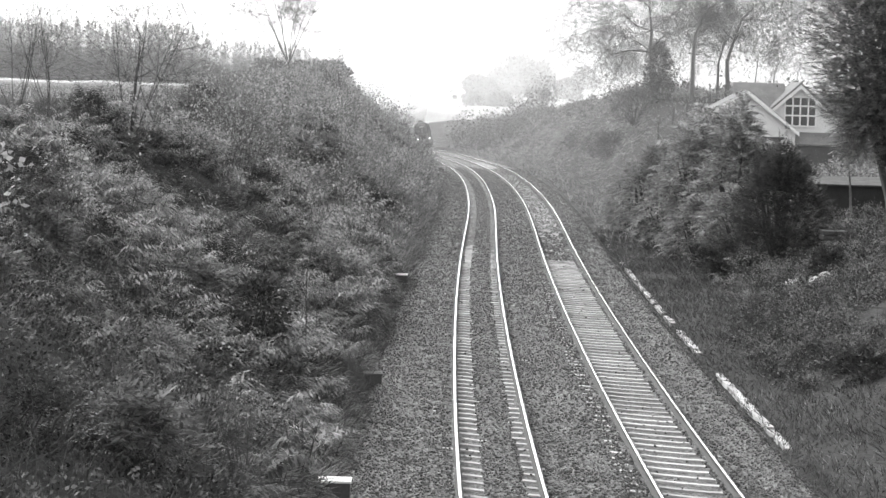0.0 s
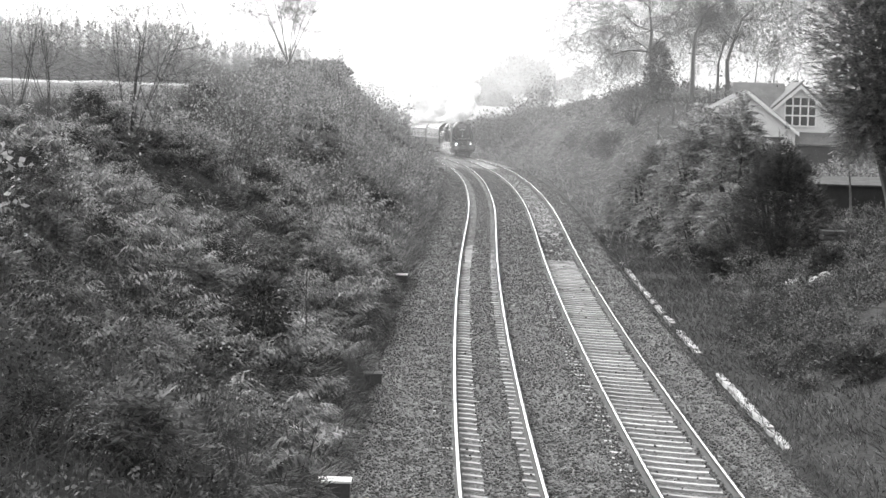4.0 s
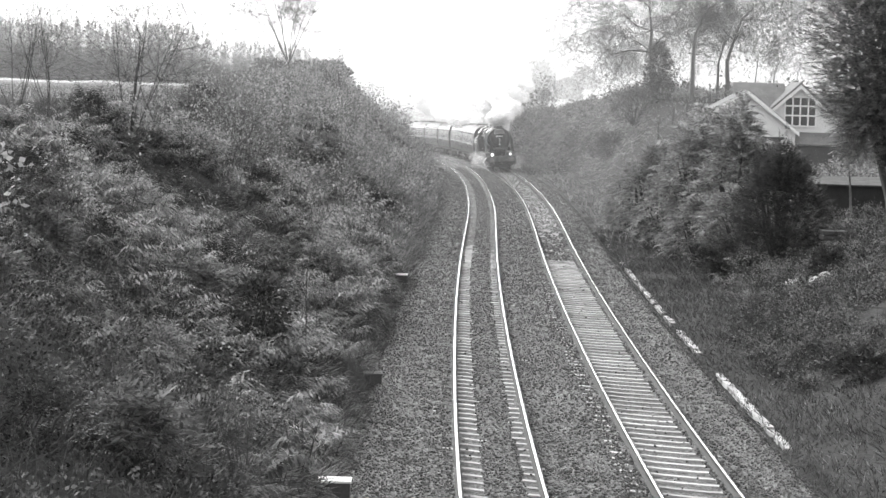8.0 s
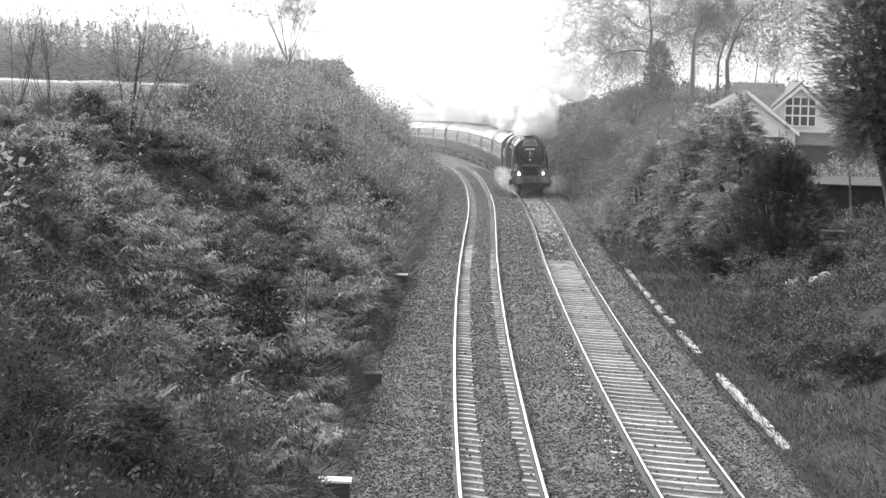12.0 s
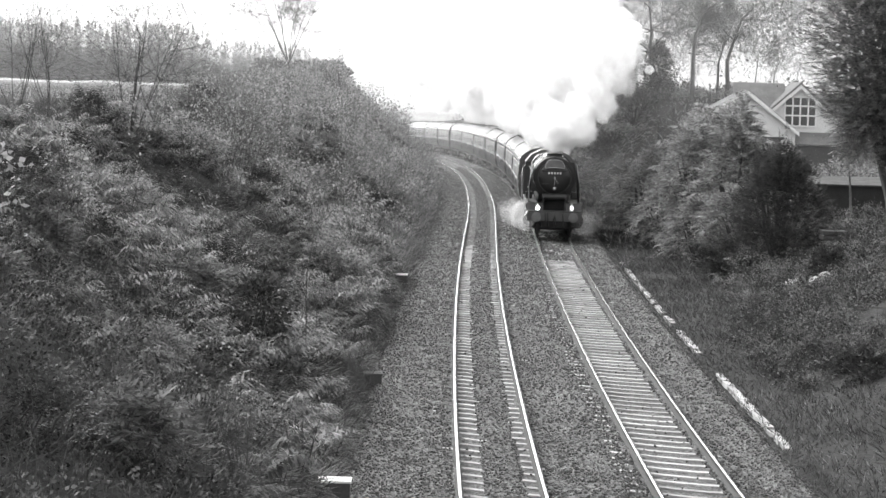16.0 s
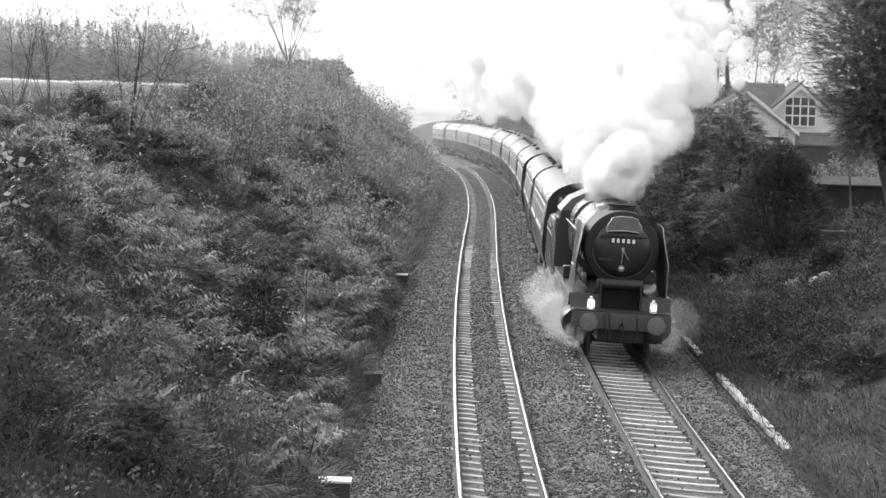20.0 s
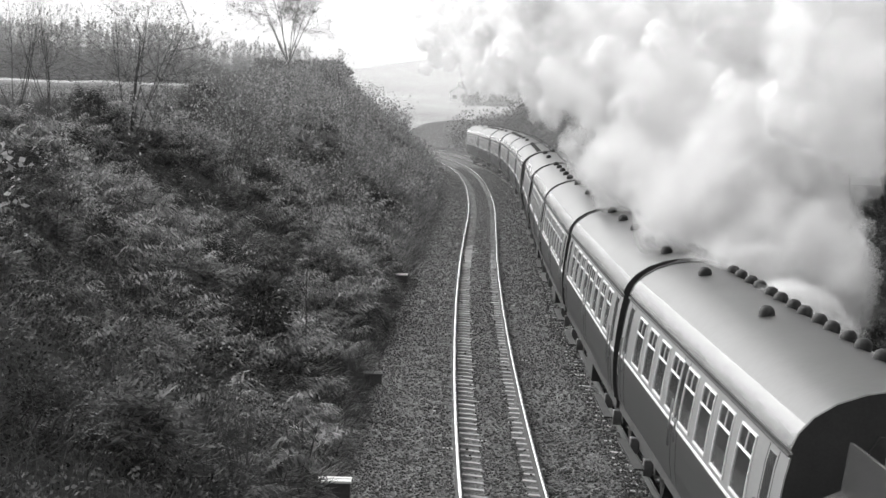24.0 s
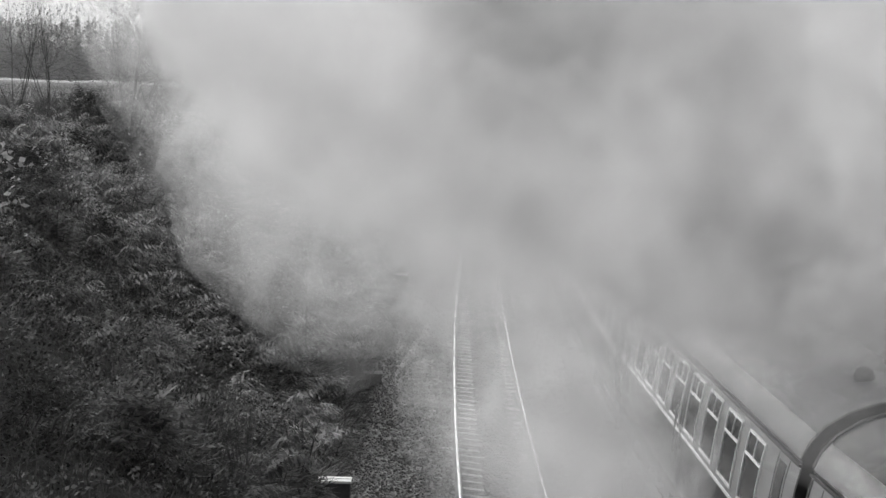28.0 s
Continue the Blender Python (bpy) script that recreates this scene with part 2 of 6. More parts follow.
def at(s, o=0.0):
    """x, y of the point o metres to the right of the line at s."""
    t = np.interp(s, S_ARR, TH)
    return np.interp(s, S_ARR, TX) + o * np.cos(t), np.interp(s, S_ARR, TY) - o * np.sin(t)


def rail_z(s):
    return np.interp(s, S_ARR, TZ)


def track_pose(s, o=0.0, z=0.0):
    x, y = at(s, o)
    t, c = float(np.interp(s, S_ARR, TH)), float(np.interp(s, S_ARR, TC))
    p = pose(float(x), float(y), float(rail_z(s)), 0, math.degrees(math.atan(c)), -math.degrees(t))
    return p @ pose(0, 0, z)


def chord_pose(s, a, b):
    """The pose of a vehicle whose front is at s and that runs on bogies a and b metres behind it."""
    (xa, ya), (xb, yb) = at(s + a), at(s + b)
    za, zb = float(rail_z(s + a)), float(rail_z(s + b))
    d = Vector((xb - xa, yb - ya, zb - za)).normalized()
    c = float(np.interp(s + (a + b) / 2, S_ARR, TC))
    o = Vector((xa, ya, za)) - d * a
    return pose(o.x, o.y, o.z, math.degrees(math.asin(d.z)), math.degrees(math.atan(c)), -math.degrees(math.atan2(d.x, d.y)))


# ---- the ground: one sheet along the line
def smooth(a, b, x):
    t = np.clip((x - a) / (b - a), 0, 1)
    return t * t * (3 - 2 * t)


def wob(x, y, f, seed):
    """Cheap smooth noise from sines, about -1 to 1."""
    r = np.random.RandomState(seed)
    out = 0
    for i in range(6):
        a, ph, k = r.uniform(0, 6.28), r.uniform(0, 6.28), f * r.uniform(0.6, 1.7)
        out = out + np.sin((x * np.cos(a) + y * np.sin(a)) * k + ph)
    return out / 3.2


LEFT_TOE, RIGHT_EDGE = -6.0, 2.4


def ground_z(s, o):
    """Height of the ground at s along the line and o to its right."""
    s, o = np.asarray(s, float), np.asarray(o, float)
    x, y = at(np.clip(s, -300, 900), o)
    base = rail_z(s)
    n1, n2 = wob(x, y, 0.35, 1), wob(x, y, 1.3, 2)
    # left side: cutting slope up to the plateau
    top_l = np.interp(s, [-60, 20, 60, 90, 130, 190, 230, 270, 330, 500], [5.4, 5.6, 5.8, 5.8, 6.3, 8.2, 8.2, 6.6, 5.0, 5.0])
    run_l = np.interp(s, [-60, 60, 120, 200, 260, 400], [9.5, 10.0, 10.0, 9.0, 9.0, 10.0])
    u = (LEFT_TOE + 0.3 * wob(x, y, 0.7, 7) - o) / run_l
    left = top_l * (np.clip(u, 0, 1) * 0.85 + 0.15 * smooth(0, 1.3, u)) + np.clip(u - 1, 0, 5) * run_l * 0.01
    left = left + (0.5 * n1 + 0.3 * n2) * smooth(0.0, 0.15, u) * (1 - 0.75 * smooth(1.1, 1.7, u))
    plateau = np.interp(s, [0, 60, 110, 150, 200, 250, 300, 340, 400, 600], [5.6, 5.8, 5.9, 5.9, 5.9, 6.2, 6.9, 7.7, 8.2, 8.2])
    left = left + (plateau - top_l) * smooth(1.1, 2.2, u) - 0.01 * np.clip(-o - 60, 0, 400)
    # right side: verge, low bank, then higher ground further off
    top_r = np.interp(s, [-60, 40, 70, 110, 140, 165, 200, 240, 280, 330, 420], [2.6, 2.4, 2.4, 2.6, 3.4, 6.9, 7.3, 6.4, 5.6, 5.2, 3.0])
    run_r = np.interp(s, [-60, 40, 90, 130, 165, 230, 300], [6.0, 6.0, 8.0, 9.0, 5.5, 6.0, 8.0])
    foot = np.interp(s, [0, 40, 80, 120, 160, 220, 300], [3.4, 3.6, 4.2, 5.2, 4.6, 5.0, 6.0])
    v = (o - foot) / run_r
    verge = smooth(RIGHT_EDGE, foot, o) * 0.12
    right = verge + top_r * smooth(0, 1.15, v) + np.clip(v - 1, 0, 60) * run_r * 0.012
    right = right + (0.22 * n1 + 0.08 * n2) * smooth(-0.05, 0.2, v)
    z = np.where(o < -2, left, right)
    ball = smooth(-6.5, -6.0, o) * (1 - smooth(2.1, 2.6, o))
    z = z - 0.55 * ball - 0.25
    # far valley and hills
    far = np.clip(y - 420, 0, 4000)
    w = smooth(380, 520, y)
    vale = 3.0 + np.clip(y - 480, 0, 4000) * (0.018 + 0.09 * smooth(0, 150, x)) + 1.2 * wob(x, y, 0.012, 5)
    return (base + z) * (1 - w) + vale * w


def sheet():
    ss = np.concatenate([np.arange(-140, 0, 10), np.arange(0, 110, 1.0), np.arange(110, 270, 2.0), np.arange(270, 440, 6.0), np.arange(440, 900, 25.0)])
    oo = np.concatenate([np.array([-900, -600, -400, -280, -200, -150, -110, -80, -60, -48]), np.arange(-40, -20, 2.0), np.arange(-20, -7, 0.6), np.arange(-7, 3.6, 0.35), np.arange(3.6, 20, 0.7), np.arange(20, 50, 3.0), np.array([52, 62, 75, 95, 120, 160, 220, 300, 420, 600, 900])])
    S, O = np.meshgrid(ss, oo, indexing="ij")
    X, Y = at(S, O)
    Z = ground_z(S, O)
    # beyond the far end the rows run straight on to the horizon
    rows = []
    t = float(np.interp(ss[-1], S_ARR, TH))
    for d in (100, 250, 500, 900, 1500, 2400):
        x2, y2 = X[-1] + d * math.sin(t), Y[-1] + d * math.cos(t)
        z2 = 8 + (Z[-1] - 8) * max(0.0, 1 - d / 500) + 0.009 * d + 4 * wob(x2, y2, 0.004, 8)
        rows.append((x2, y2, z2))
    X = np.vstack([X] + [r[0] for r in rows])
    Y = np.vstack([Y] + [r[1] for r in rows])
    Z = np.vstack([Z] + [r[2] for r in rows])
    nr, nc = X.shape
    idx = np.arange(nr * nc).reshape(nr, nc)
    f = np.stack([idx[:-1, :-1], idx[:-1, 1:], idx[1:, 1:], idx[1:, :-1]], -1).reshape(-1, 4)
    me = mesh_np("ground", np.stack([X, Y, Z], -1).reshape(-1, 3), f, M_SOIL, True)
    me.materials.append(M_FIELD)
    far = (Y.reshape(-1)[f].mean(axis=1) > 400) & (np.abs(O[0][f[:, 0] % nc]) > 8)
    me.polygons.foreach_set("material_index", far.astype(np.int32))
    return tagged(new("ground", me), "rough earth of a railway cutting under grass and scrub", "ground", kind="structure")


ground = sheet()


def strip(name, s0, s1, ds, prof, mat, centre=0.0, uneven=0.0, rise=None):
    """A long strip with a cross profile of (o, z above rail level)."""
    ss = np.arange(s0, s1 + ds / 2, ds)
    V = []
    for s in ss:
        c = float(np.interp(s, S_ARR, TC))
        o = np.array([p[0] for p in prof])
        x, y = at(s, o + centre)
        z = rail_z(s) + np.array([p[1] for p in prof]) - c * o * (1 if uneven == 0 else 0.0)
        if uneven:
            near = np.where(o > -SPACING / 2, o, o + SPACING)
            z = z - c * np.clip(near, -1.6, 1.6) + uneven * wob(x, y, 4.0, 3) + uneven * 0.6 * wob(x, y, 11.0, 4)
        if rise:
            z = z + float(np.interp(s, rise[0], rise[1]))
        V.append(np.stack([x, y, z], -1))
    n, k = len(ss), len(prof)
    idx = np.arange(n * k).reshape(n, k)
    f = np.stack([idx[:-1, :-1], idx[:-1, 1:], idx[1:, 1:], idx[1:, :-1]], -1).reshape(-1, 4)
    return mesh_np(name, np.concatenate(V), f, mat, True)


def ballast():
    """The ballast bed, heaped over the sleepers but for strips beside the rails where they lie bare."""
    cols = np.concatenate([[-7.0, -6.7, -6.35, -6.05, -5.8], np.arange(-5.6, 2.15, 0.09), [2.25, 2.45, 2.8]])
    rows = np.concatenate([np.arange(-60, 18, 2.0), np.arange(18, 92, 0.13), np.arange(92, 160, 0.4), np.arange(160, 440, 2.0)])
    S, O = np.meshgrid(rows, cols, indexing="ij")
    X, Y = at(S, O)
    rag = 0.05 * wob(X, Y, 2.2, 21) + 0.03 * wob(X, Y, 7.0, 22)
    q = O + SPACING

    def gap(v, a, b):
        return smooth(a - 0.05, a + 0.05, v + rag) * (1 - smooth(b - 0.05, b + 0.05, v + rag))

    open_r = gap(O, -0.7, 0.55) * (1 - smooth(76, 98, S)) + gap(O, -1.22, -0.98) * (1 - smooth(64, 76, S))
    open_l = (gap(q, -0.68, -0.28) + gap(q, 0.44, 0.66)) * (1 - smooth(82, 96, S))
    cess = np.where(O < -5.55, -0.16 - 0.34 * smooth(5.55, 6.9, -O), np.where(O > 2.1, -0.16 - 0.75 * smooth(2.1, 2.8, O), -0.15))
    c = np.interp(S, S_ARR, TC)
    near = np.where(O > -SPACING / 2, O, q)
    near = near * (1 - smooth(1.3, 1.72, np.abs(near)))
    Z = rail_z(S) + cess - 0.045 * np.clip(open_r + open_l, 0, 1) - c * np.clip(near, -1.6, 1.6)
    Z = Z + 0.012 * wob(X, Y, 5.0, 3) + 0.008 * wob(X, Y, 17.0, 4)
    nr, nc = X.shape
    idx = np.arange(nr * nc).reshape(nr, nc)
    f = np.stack([idx[:-1, :-1], idx[:-1, 1:], idx[1:, 1:], idx[1:, :-1]], -1).reshape(-1, 4)
    me = mesh_np("ballast_bed", np.stack([X, Y, Z], -1).reshape(-1, 3), f, M_BALLAST, True)
    tagged(part("ballast_bed", me), "grey crushed stone ballast under both railway tracks", "ballast", kind="structure")
    # loose stones on top
    rs = np.random.RandomState(77)
    n = 85000
    s = 22 + 190 * rs.uniform(0, 1, n) ** 2.0
    o = rs.uniform(-6.3, 2.4, n)
    q = o + SPACING
    bare = ((np.abs(o + 0.07) < 0.62) & (s < 86)) | ((q > -0.66) & (q < -0.3)) | ((q > 0.46) & (q < 0.66))
    keep = (~bare | (rs.uniform(0, 1, n) < 0.02)) & (np.abs(np.abs(o) - 0.7525) > 0.1) & (np.abs(np.abs(q) - 0.7525) > 0.1)
    s, o, q = s[keep], o[keep], q[keep]
    n = len(s)
    x, y = at(s, o)
    near = np.where(o > -SPACING / 2, o, q)
    near = near * (1 - smooth(1.3, 1.72, np.abs(near)))
    z = rail_z(s) - 0.145 - np.interp(s, S_ARR, TC) * np.clip(near, -1.6, 1.6) - 0.34 * smooth(5.55, 6.9, -o) - 0.4 * smooth(2.15, 2.7, o)
    base, faces = lump(np.random.RandomState(1), 1.0)
    V = base[None] * rs.uniform(0.6, 1.25, (n, 6, 1))
    a = rs.uniform(0, 6.28, n)
    ca, sa = np.cos(a)[:, None], np.sin(a)[:, None]
    V = np.stack([V[..., 0] * ca - V[..., 1] * sa, V[..., 0] * sa + V[..., 1] * ca, V[..., 2] * 0.8], -1)
    r = rs.uniform(0.022, 0.048, n) * np.interp(s, [20, 95, 210], [1.0, 1.25, 1.7])
    V = V * r[:, None, None] + np.stack([x, y, z + r * 0.2], -1)[:, None]
    F = (faces[None] + 6 * np.arange(n)[:, None, None]).reshape(-1, 3)
    tagged(part("ballast_stones", mesh_np("ballast_stones", V.reshape(-1, 3), F, M_STONE)), "loose grey ballast stones", "stones", kind="stuff")


def lump(rs, r):
    """A rough stone: squashed octahedron."""
    v = np.array([(1, 0, 0), (-1, 0, 0), (0, 1, 0), (0, -1, 0), (0, 0, 1), (0, 0, -1)], float) * r * rs.uniform(0.6, 1.3, (6, 1))
    a = rs.uniform(0, 6.28)
    c, s = math.cos(a), math.sin(a)
    v = v @ np.array([[c, -s, 0], [s, c, 0], [0, 0, 1]])
    b = rs.uniform(0, 6.28)
    c, s = math.cos(b), math.sin(b)
    v = v @ np.array([[1, 0, 0], [0, c, -s], [0, s, c]])
    f = np.array([(0, 2, 4), (2, 1, 4), (1, 3, 4), (3, 0, 4), (2, 0, 5), (1, 2, 5), (3, 1, 5), (0, 3, 5)])
    return v, f


ballast()
tagged(part("pale_gravel", strip("pale_gravel", 74, 235, 0.6, [(-0.62 + 0.11 * i, -0.142 - 0.02 * (i in (0, 11))) for i in range(12)], M_PALE_BED, 0, 0.010, ((74, 88, 106), (-0.07, -0.03, 0.0)))), "pale sandy gravel between the rails", "gravel", kind="structure")
tagged(part("pale_gravel", strip("pale_gravel", 84, 101, 0.6, [(-0.62 + 0.08 * i, -0.142 - 0.02 * (i in (0, 7))) for i in range(8)], M_PALE_BED, -SPACING, 0.010, ((84, 90, 101), (-0.04, 0.0, -0.04)))), "pale sandy gravel beside the rail", "gravel", kind="structure")


def track(centre, label):
    t = thing("railway_track", pose(0, 0, 0), label, "railway track", kind="structure")
    sec = [(-0.07, -0.159), (0.07, -0.159), (0.07, -0.148), (0.012, -0.12), (0.012, -0.045), (0.036, -0.035), (0.036, -0.006), (-0.036, -0.006), (-0.036, -0.035), (-0.012, -0.045), (-0.012, -0.12), (-0.07, -0.148), (-0.07, -0.159)]
    for side in (-0.7525, 0.7525):
        r = part("rail", strip("rail", -60, 440, 1.5, [(a + side, b) for a, b in sec], M_RAIL_SIDE, centre), None)
        r.parent = t
        h = part("running_surface", strip("running_surface", -60, 440, 1.5, [(side - 0.027, -0.004), (side - 0.018, 0.0), (side + 0.018, 0.0), (side + 0.027, -0.004)], M_RAIL_TOP, centre), None, None, "polished bright top of the rail")
        h.parent = r
    return t


TRACK_R = track(0.0, "railway track with bright rails on ballasted concrete sleepers")
TRACK_L = track(-SPACING, "neighbouring railway track with bright rails on concrete sleepers")


def sleeper_mesh():
    bm = bmesh.new()
    rings = []
    for x, w, z in ((-1.25, 0.09, -0.18), (-1.22, 0.1, -0.160), (-0.5, 0.1, -0.160), (-0.35, 0.095, -0.168), (0.35, 0.095, -0.168), (0.5, 0.1, -0.160), (1.22, 0.1, -0.160), (1.25, 0.09, -0.18)):
        rings.append([(x, -w - 0.03, -0.36), (x, w + 0.03, -0.36), (x, w, z), (x, -w, z)])
    add_loft(bm, rings)
    me = bpy.data.meshes.new("sleeper")
    bmesh.ops.recalc_face_normals(bm, faces=bm.faces)
    bm.to_mesh(me)
    bm.free()
    me.materials.append(M_SLEEPER)
    return me


def so(x, y):
    """s and o of a point x, y."""
    k = slice(600, 2000)
    d = (TX[k] - x) ** 2 + (TY[k] - y) ** 2
    i = 600 + int(np.argmin(d))
    return float(S_ARR[i]), float((x - TX[i]) * math.cos(TH[i]) - (y - TY[i]) * math.sin(TH[i]))


def gz(x, y):
    s, o = so(x, y)
    return float(ground_z(s, o))


# ---- foliage helpers: leaves and blades are small four-cornered shapes, twigs are three-sided rods
def blades(P, A, W, lift=0.0):
    n = len(P)
    V = np.empty((n, 4, 3))
    V[:, 0] = P
    V[:, 1] = P + 0.45 * A + 0.5 * W
    V[:, 2] = P + A
    V[:, 3] = P + 0.45 * A - 0.5 * W
    V[:, 1:3, 2] += lift
    return V.reshape(-1, 3), np.arange(4 * n).reshape(n, 4)


def unit(v):
    return v / (np.linalg.norm(v, axis=-1, keepdims=True) + 1e-9)


def rand_dir(rs, n):
    return unit(rs.normal(size=(n, 3)))


def leaf_mesh(name, P, size, mat, rs, droop=0.0, out=None, aspect=0.6):
    """Leaves of about that size at the points P, turned at random (or mostly along out)."""
    n = len(P)
    a = rand_dir(rs, n)
    if out is not None:
        a = unit(a * 0.8 + out)
    a[:, 2] -= droop
    a = unit(a)
    L = size * rs.uniform(0.6, 1.4, (n, 1))
    w = unit(np.cross(a, rand_dir(rs, n)))
    V, F = blades(P, a * L, w * L * aspect)
    return mesh_np(name, V, F, mat)


def rods(segs, n=3):
    """Rods from rows (x0 y0 z0 x1 y1 z1 r0 r1)."""
    S = np.asarray(segs, float)
    p, q, r0, r1 = S[:, 0:3], S[:, 3:6], S[:, 6:7], S[:, 7:8]
    d = unit(q - p)
    u = np.cross(d, np.array([0.3, 0.9, 0.1]))
    u = unit(u)
    v = np.cross(d, u)
    m = len(S)
    V = np.empty((m, 2 * n, 3))
    for k in range(n):
        a = 2 * math.pi * k / n
        e = math.cos(a) * u + math.sin(a) * v
        V[:, k] = p + e * r0
        V[:, n + k] = q + e * r1
    base = (np.arange(m) * 2 * n)[:, None]
    F = np.concatenate([np.stack([base[:, 0] + k, base[:, 0] + (k + 1) % n, base[:, 0] + n + (k + 1) % n, base[:, 0] + n + k], -1) for k in range(n)])
    return V.reshape(-1, 3), F


def rod_line(segs, n=6):
    """One joined rod through consecutive segments."""
    S = np.asarray(segs, float)
    pts = np.vstack([S[:1, 0:3], S[:, 3:6]])
    rad = np.concatenate([S[:1, 6], S[:, 7]])
    d = unit(np.gradient(pts, axis=0))
    u = unit(np.cross(d, np.array([0.3, 0.9, 0.1])))
    v = np.cross(d, u)
    a = np.linspace(0, 2 * math.pi, n, False)
    V = pts[:, None] + rad[:, None, None] * (np.cos(a)[None, :, None] * u[:, None] + np.sin(a)[None, :, None] * v[:, None])
    m = len(pts)
    idx = np.arange(m * n).reshape(m, n)
    nx = np.roll(idx, -1, axis=1)
    F = np.stack([idx[:-1], nx[:-1], nx[1:], idx[1:]], -1).reshape(-1, 4)
    return V.reshape(-1, 3), F


def grow(rs, p, d, length, r, level, top, segs, tips, up=0.25, split=4, bend=0.35, ratio=0.62):
    """A branch with its side branches, as segments by level."""
    k = 4 if level < top else 3
    q = np.array(p, float)
    d = np.array(d, float)
    for i in range(k):
        d = d + rs.normal(size=3) * bend * 0.5 + np.array([0, 0, up * 0.35])
        d = d / np.linalg.norm(d)
        e = q + d * length / k
        ra, rb = r * (1 - 0.7 * i / k), r * (1 - 0.7 * (i + 1) / k)
        segs[level].append((*q, *e, ra, rb))
        q = e
        if level < top and i > 0 or (level and level < top):
            for j in range(split if i else split // 2):
                side = np.cross(d, rs.normal(size=3))
                side = side / np.linalg.norm(side)
                nd = d * rs.uniform(0.35, 0.8) + side
                nd = nd / np.linalg.norm(nd)
                grow(rs, q, nd, length * ratio * rs.uniform(0.6, 1.15), rb * 0.65, level + 1, top, segs, tips, up, split - 1 if split > 2 else 2, bend, ratio)
        if level >= top - 1:
            tips.append(q.copy())


def tree(name, x, y, height, seed, label, category="tree", group="", leaf=None, leaves=0, size=0.12, top=3, split=4, trunk_r=None, stems=1, lean=(0, 0), ratio=0.62, up=0.25, bend=0.35, z=None, twig=None, first=None, reach=0.25, thick=0.0):
    first = (0.45 if stems == 1 else 0.0) if first is None else first
    rs = np.random.RandomState(seed)
    gz0 = gz(x, y) - 0.1 if z is None else z
    T = thing(name, pose(x, y, gz0), label, category, group)
    r = trunk_r or height * 0.022
    tw = twig or M_TWIG
    rest, tips = [], []
    fork = np.array([lean[0], lean[1], 1.0]) * height * first if stems > 1 and first > 0 else None
    if fork is not None:
        V, F = rod_line([(0, 0, 0, *(fork * 0.5), r * 1.5, r * 1.25), (*(fork * 0.5), *fork, r * 1.25, r * 1.1)], 7)
        part("trunk", mesh_np("trunk", V, F, tw, True), None, T, "bark-covered tapering trunk")
    for k in range(stems):
        segs = [[] for _ in range(top + 1)]
        a = rs.uniform(0, 6.28)
        o = 0.0 if stems == 1 else reach
        d = np.array([lean[0] + o * math.cos(a), lean[1] + o * math.sin(a), 1.0])
        d = d / np.linalg.norm(d)
        if first > 0 and stems == 1:
            q = d * height * first
            segs[0].append((0, 0, 0, *(q * 0.5), r * 1.3, r * 1.1))
            segs[0].append((*(q * 0.5), *q, r * 1.1, r))
            grow(rs, q, d, height * (1 - first), r, 0, top, segs, tips, up, split, bend * 0.6, ratio)
        else:
            q = (0.1 * math.cos(a), 0.1 * math.sin(a), 0) if fork is None else fork
            grow(rs, q, d, height * rs.uniform(0.7, 1.0), r, 0, top, segs, tips, up, split, bend * 0.5, ratio)
        V, F = rod_line(segs[0], 6)
        part("trunk" if fork is None else "limb", mesh_np("trunk", V, F, tw, True), None, T, "bark-covered tapering trunk" if stems == 1 else "")
        rest += [s for g in segs[1:] for s in g]
    if rest:
        R = np.array(rest)
        R[:, 6:8] = np.maximum(R[:, 6:8], thick)
        V, F = rods(R, 4 if len(rest) < 300 else 3)
        tagged(part("branchwork", mesh_np("branchwork", V, F, tw), None, T, "limbs and fine bare twigs"), kind="stuff")
    if leaf and leaves and tips:
        P = np.array(tips)[rs.randint(0, len(tips), leaves)] + rs.normal(size=(leaves, 3)) * size * 1.5
        tagged(part("crown", leaf_mesh("crown", P, size, leaf, rs, 0.2), None, T, "loose crown of small leaves"), kind="stuff")
    return T


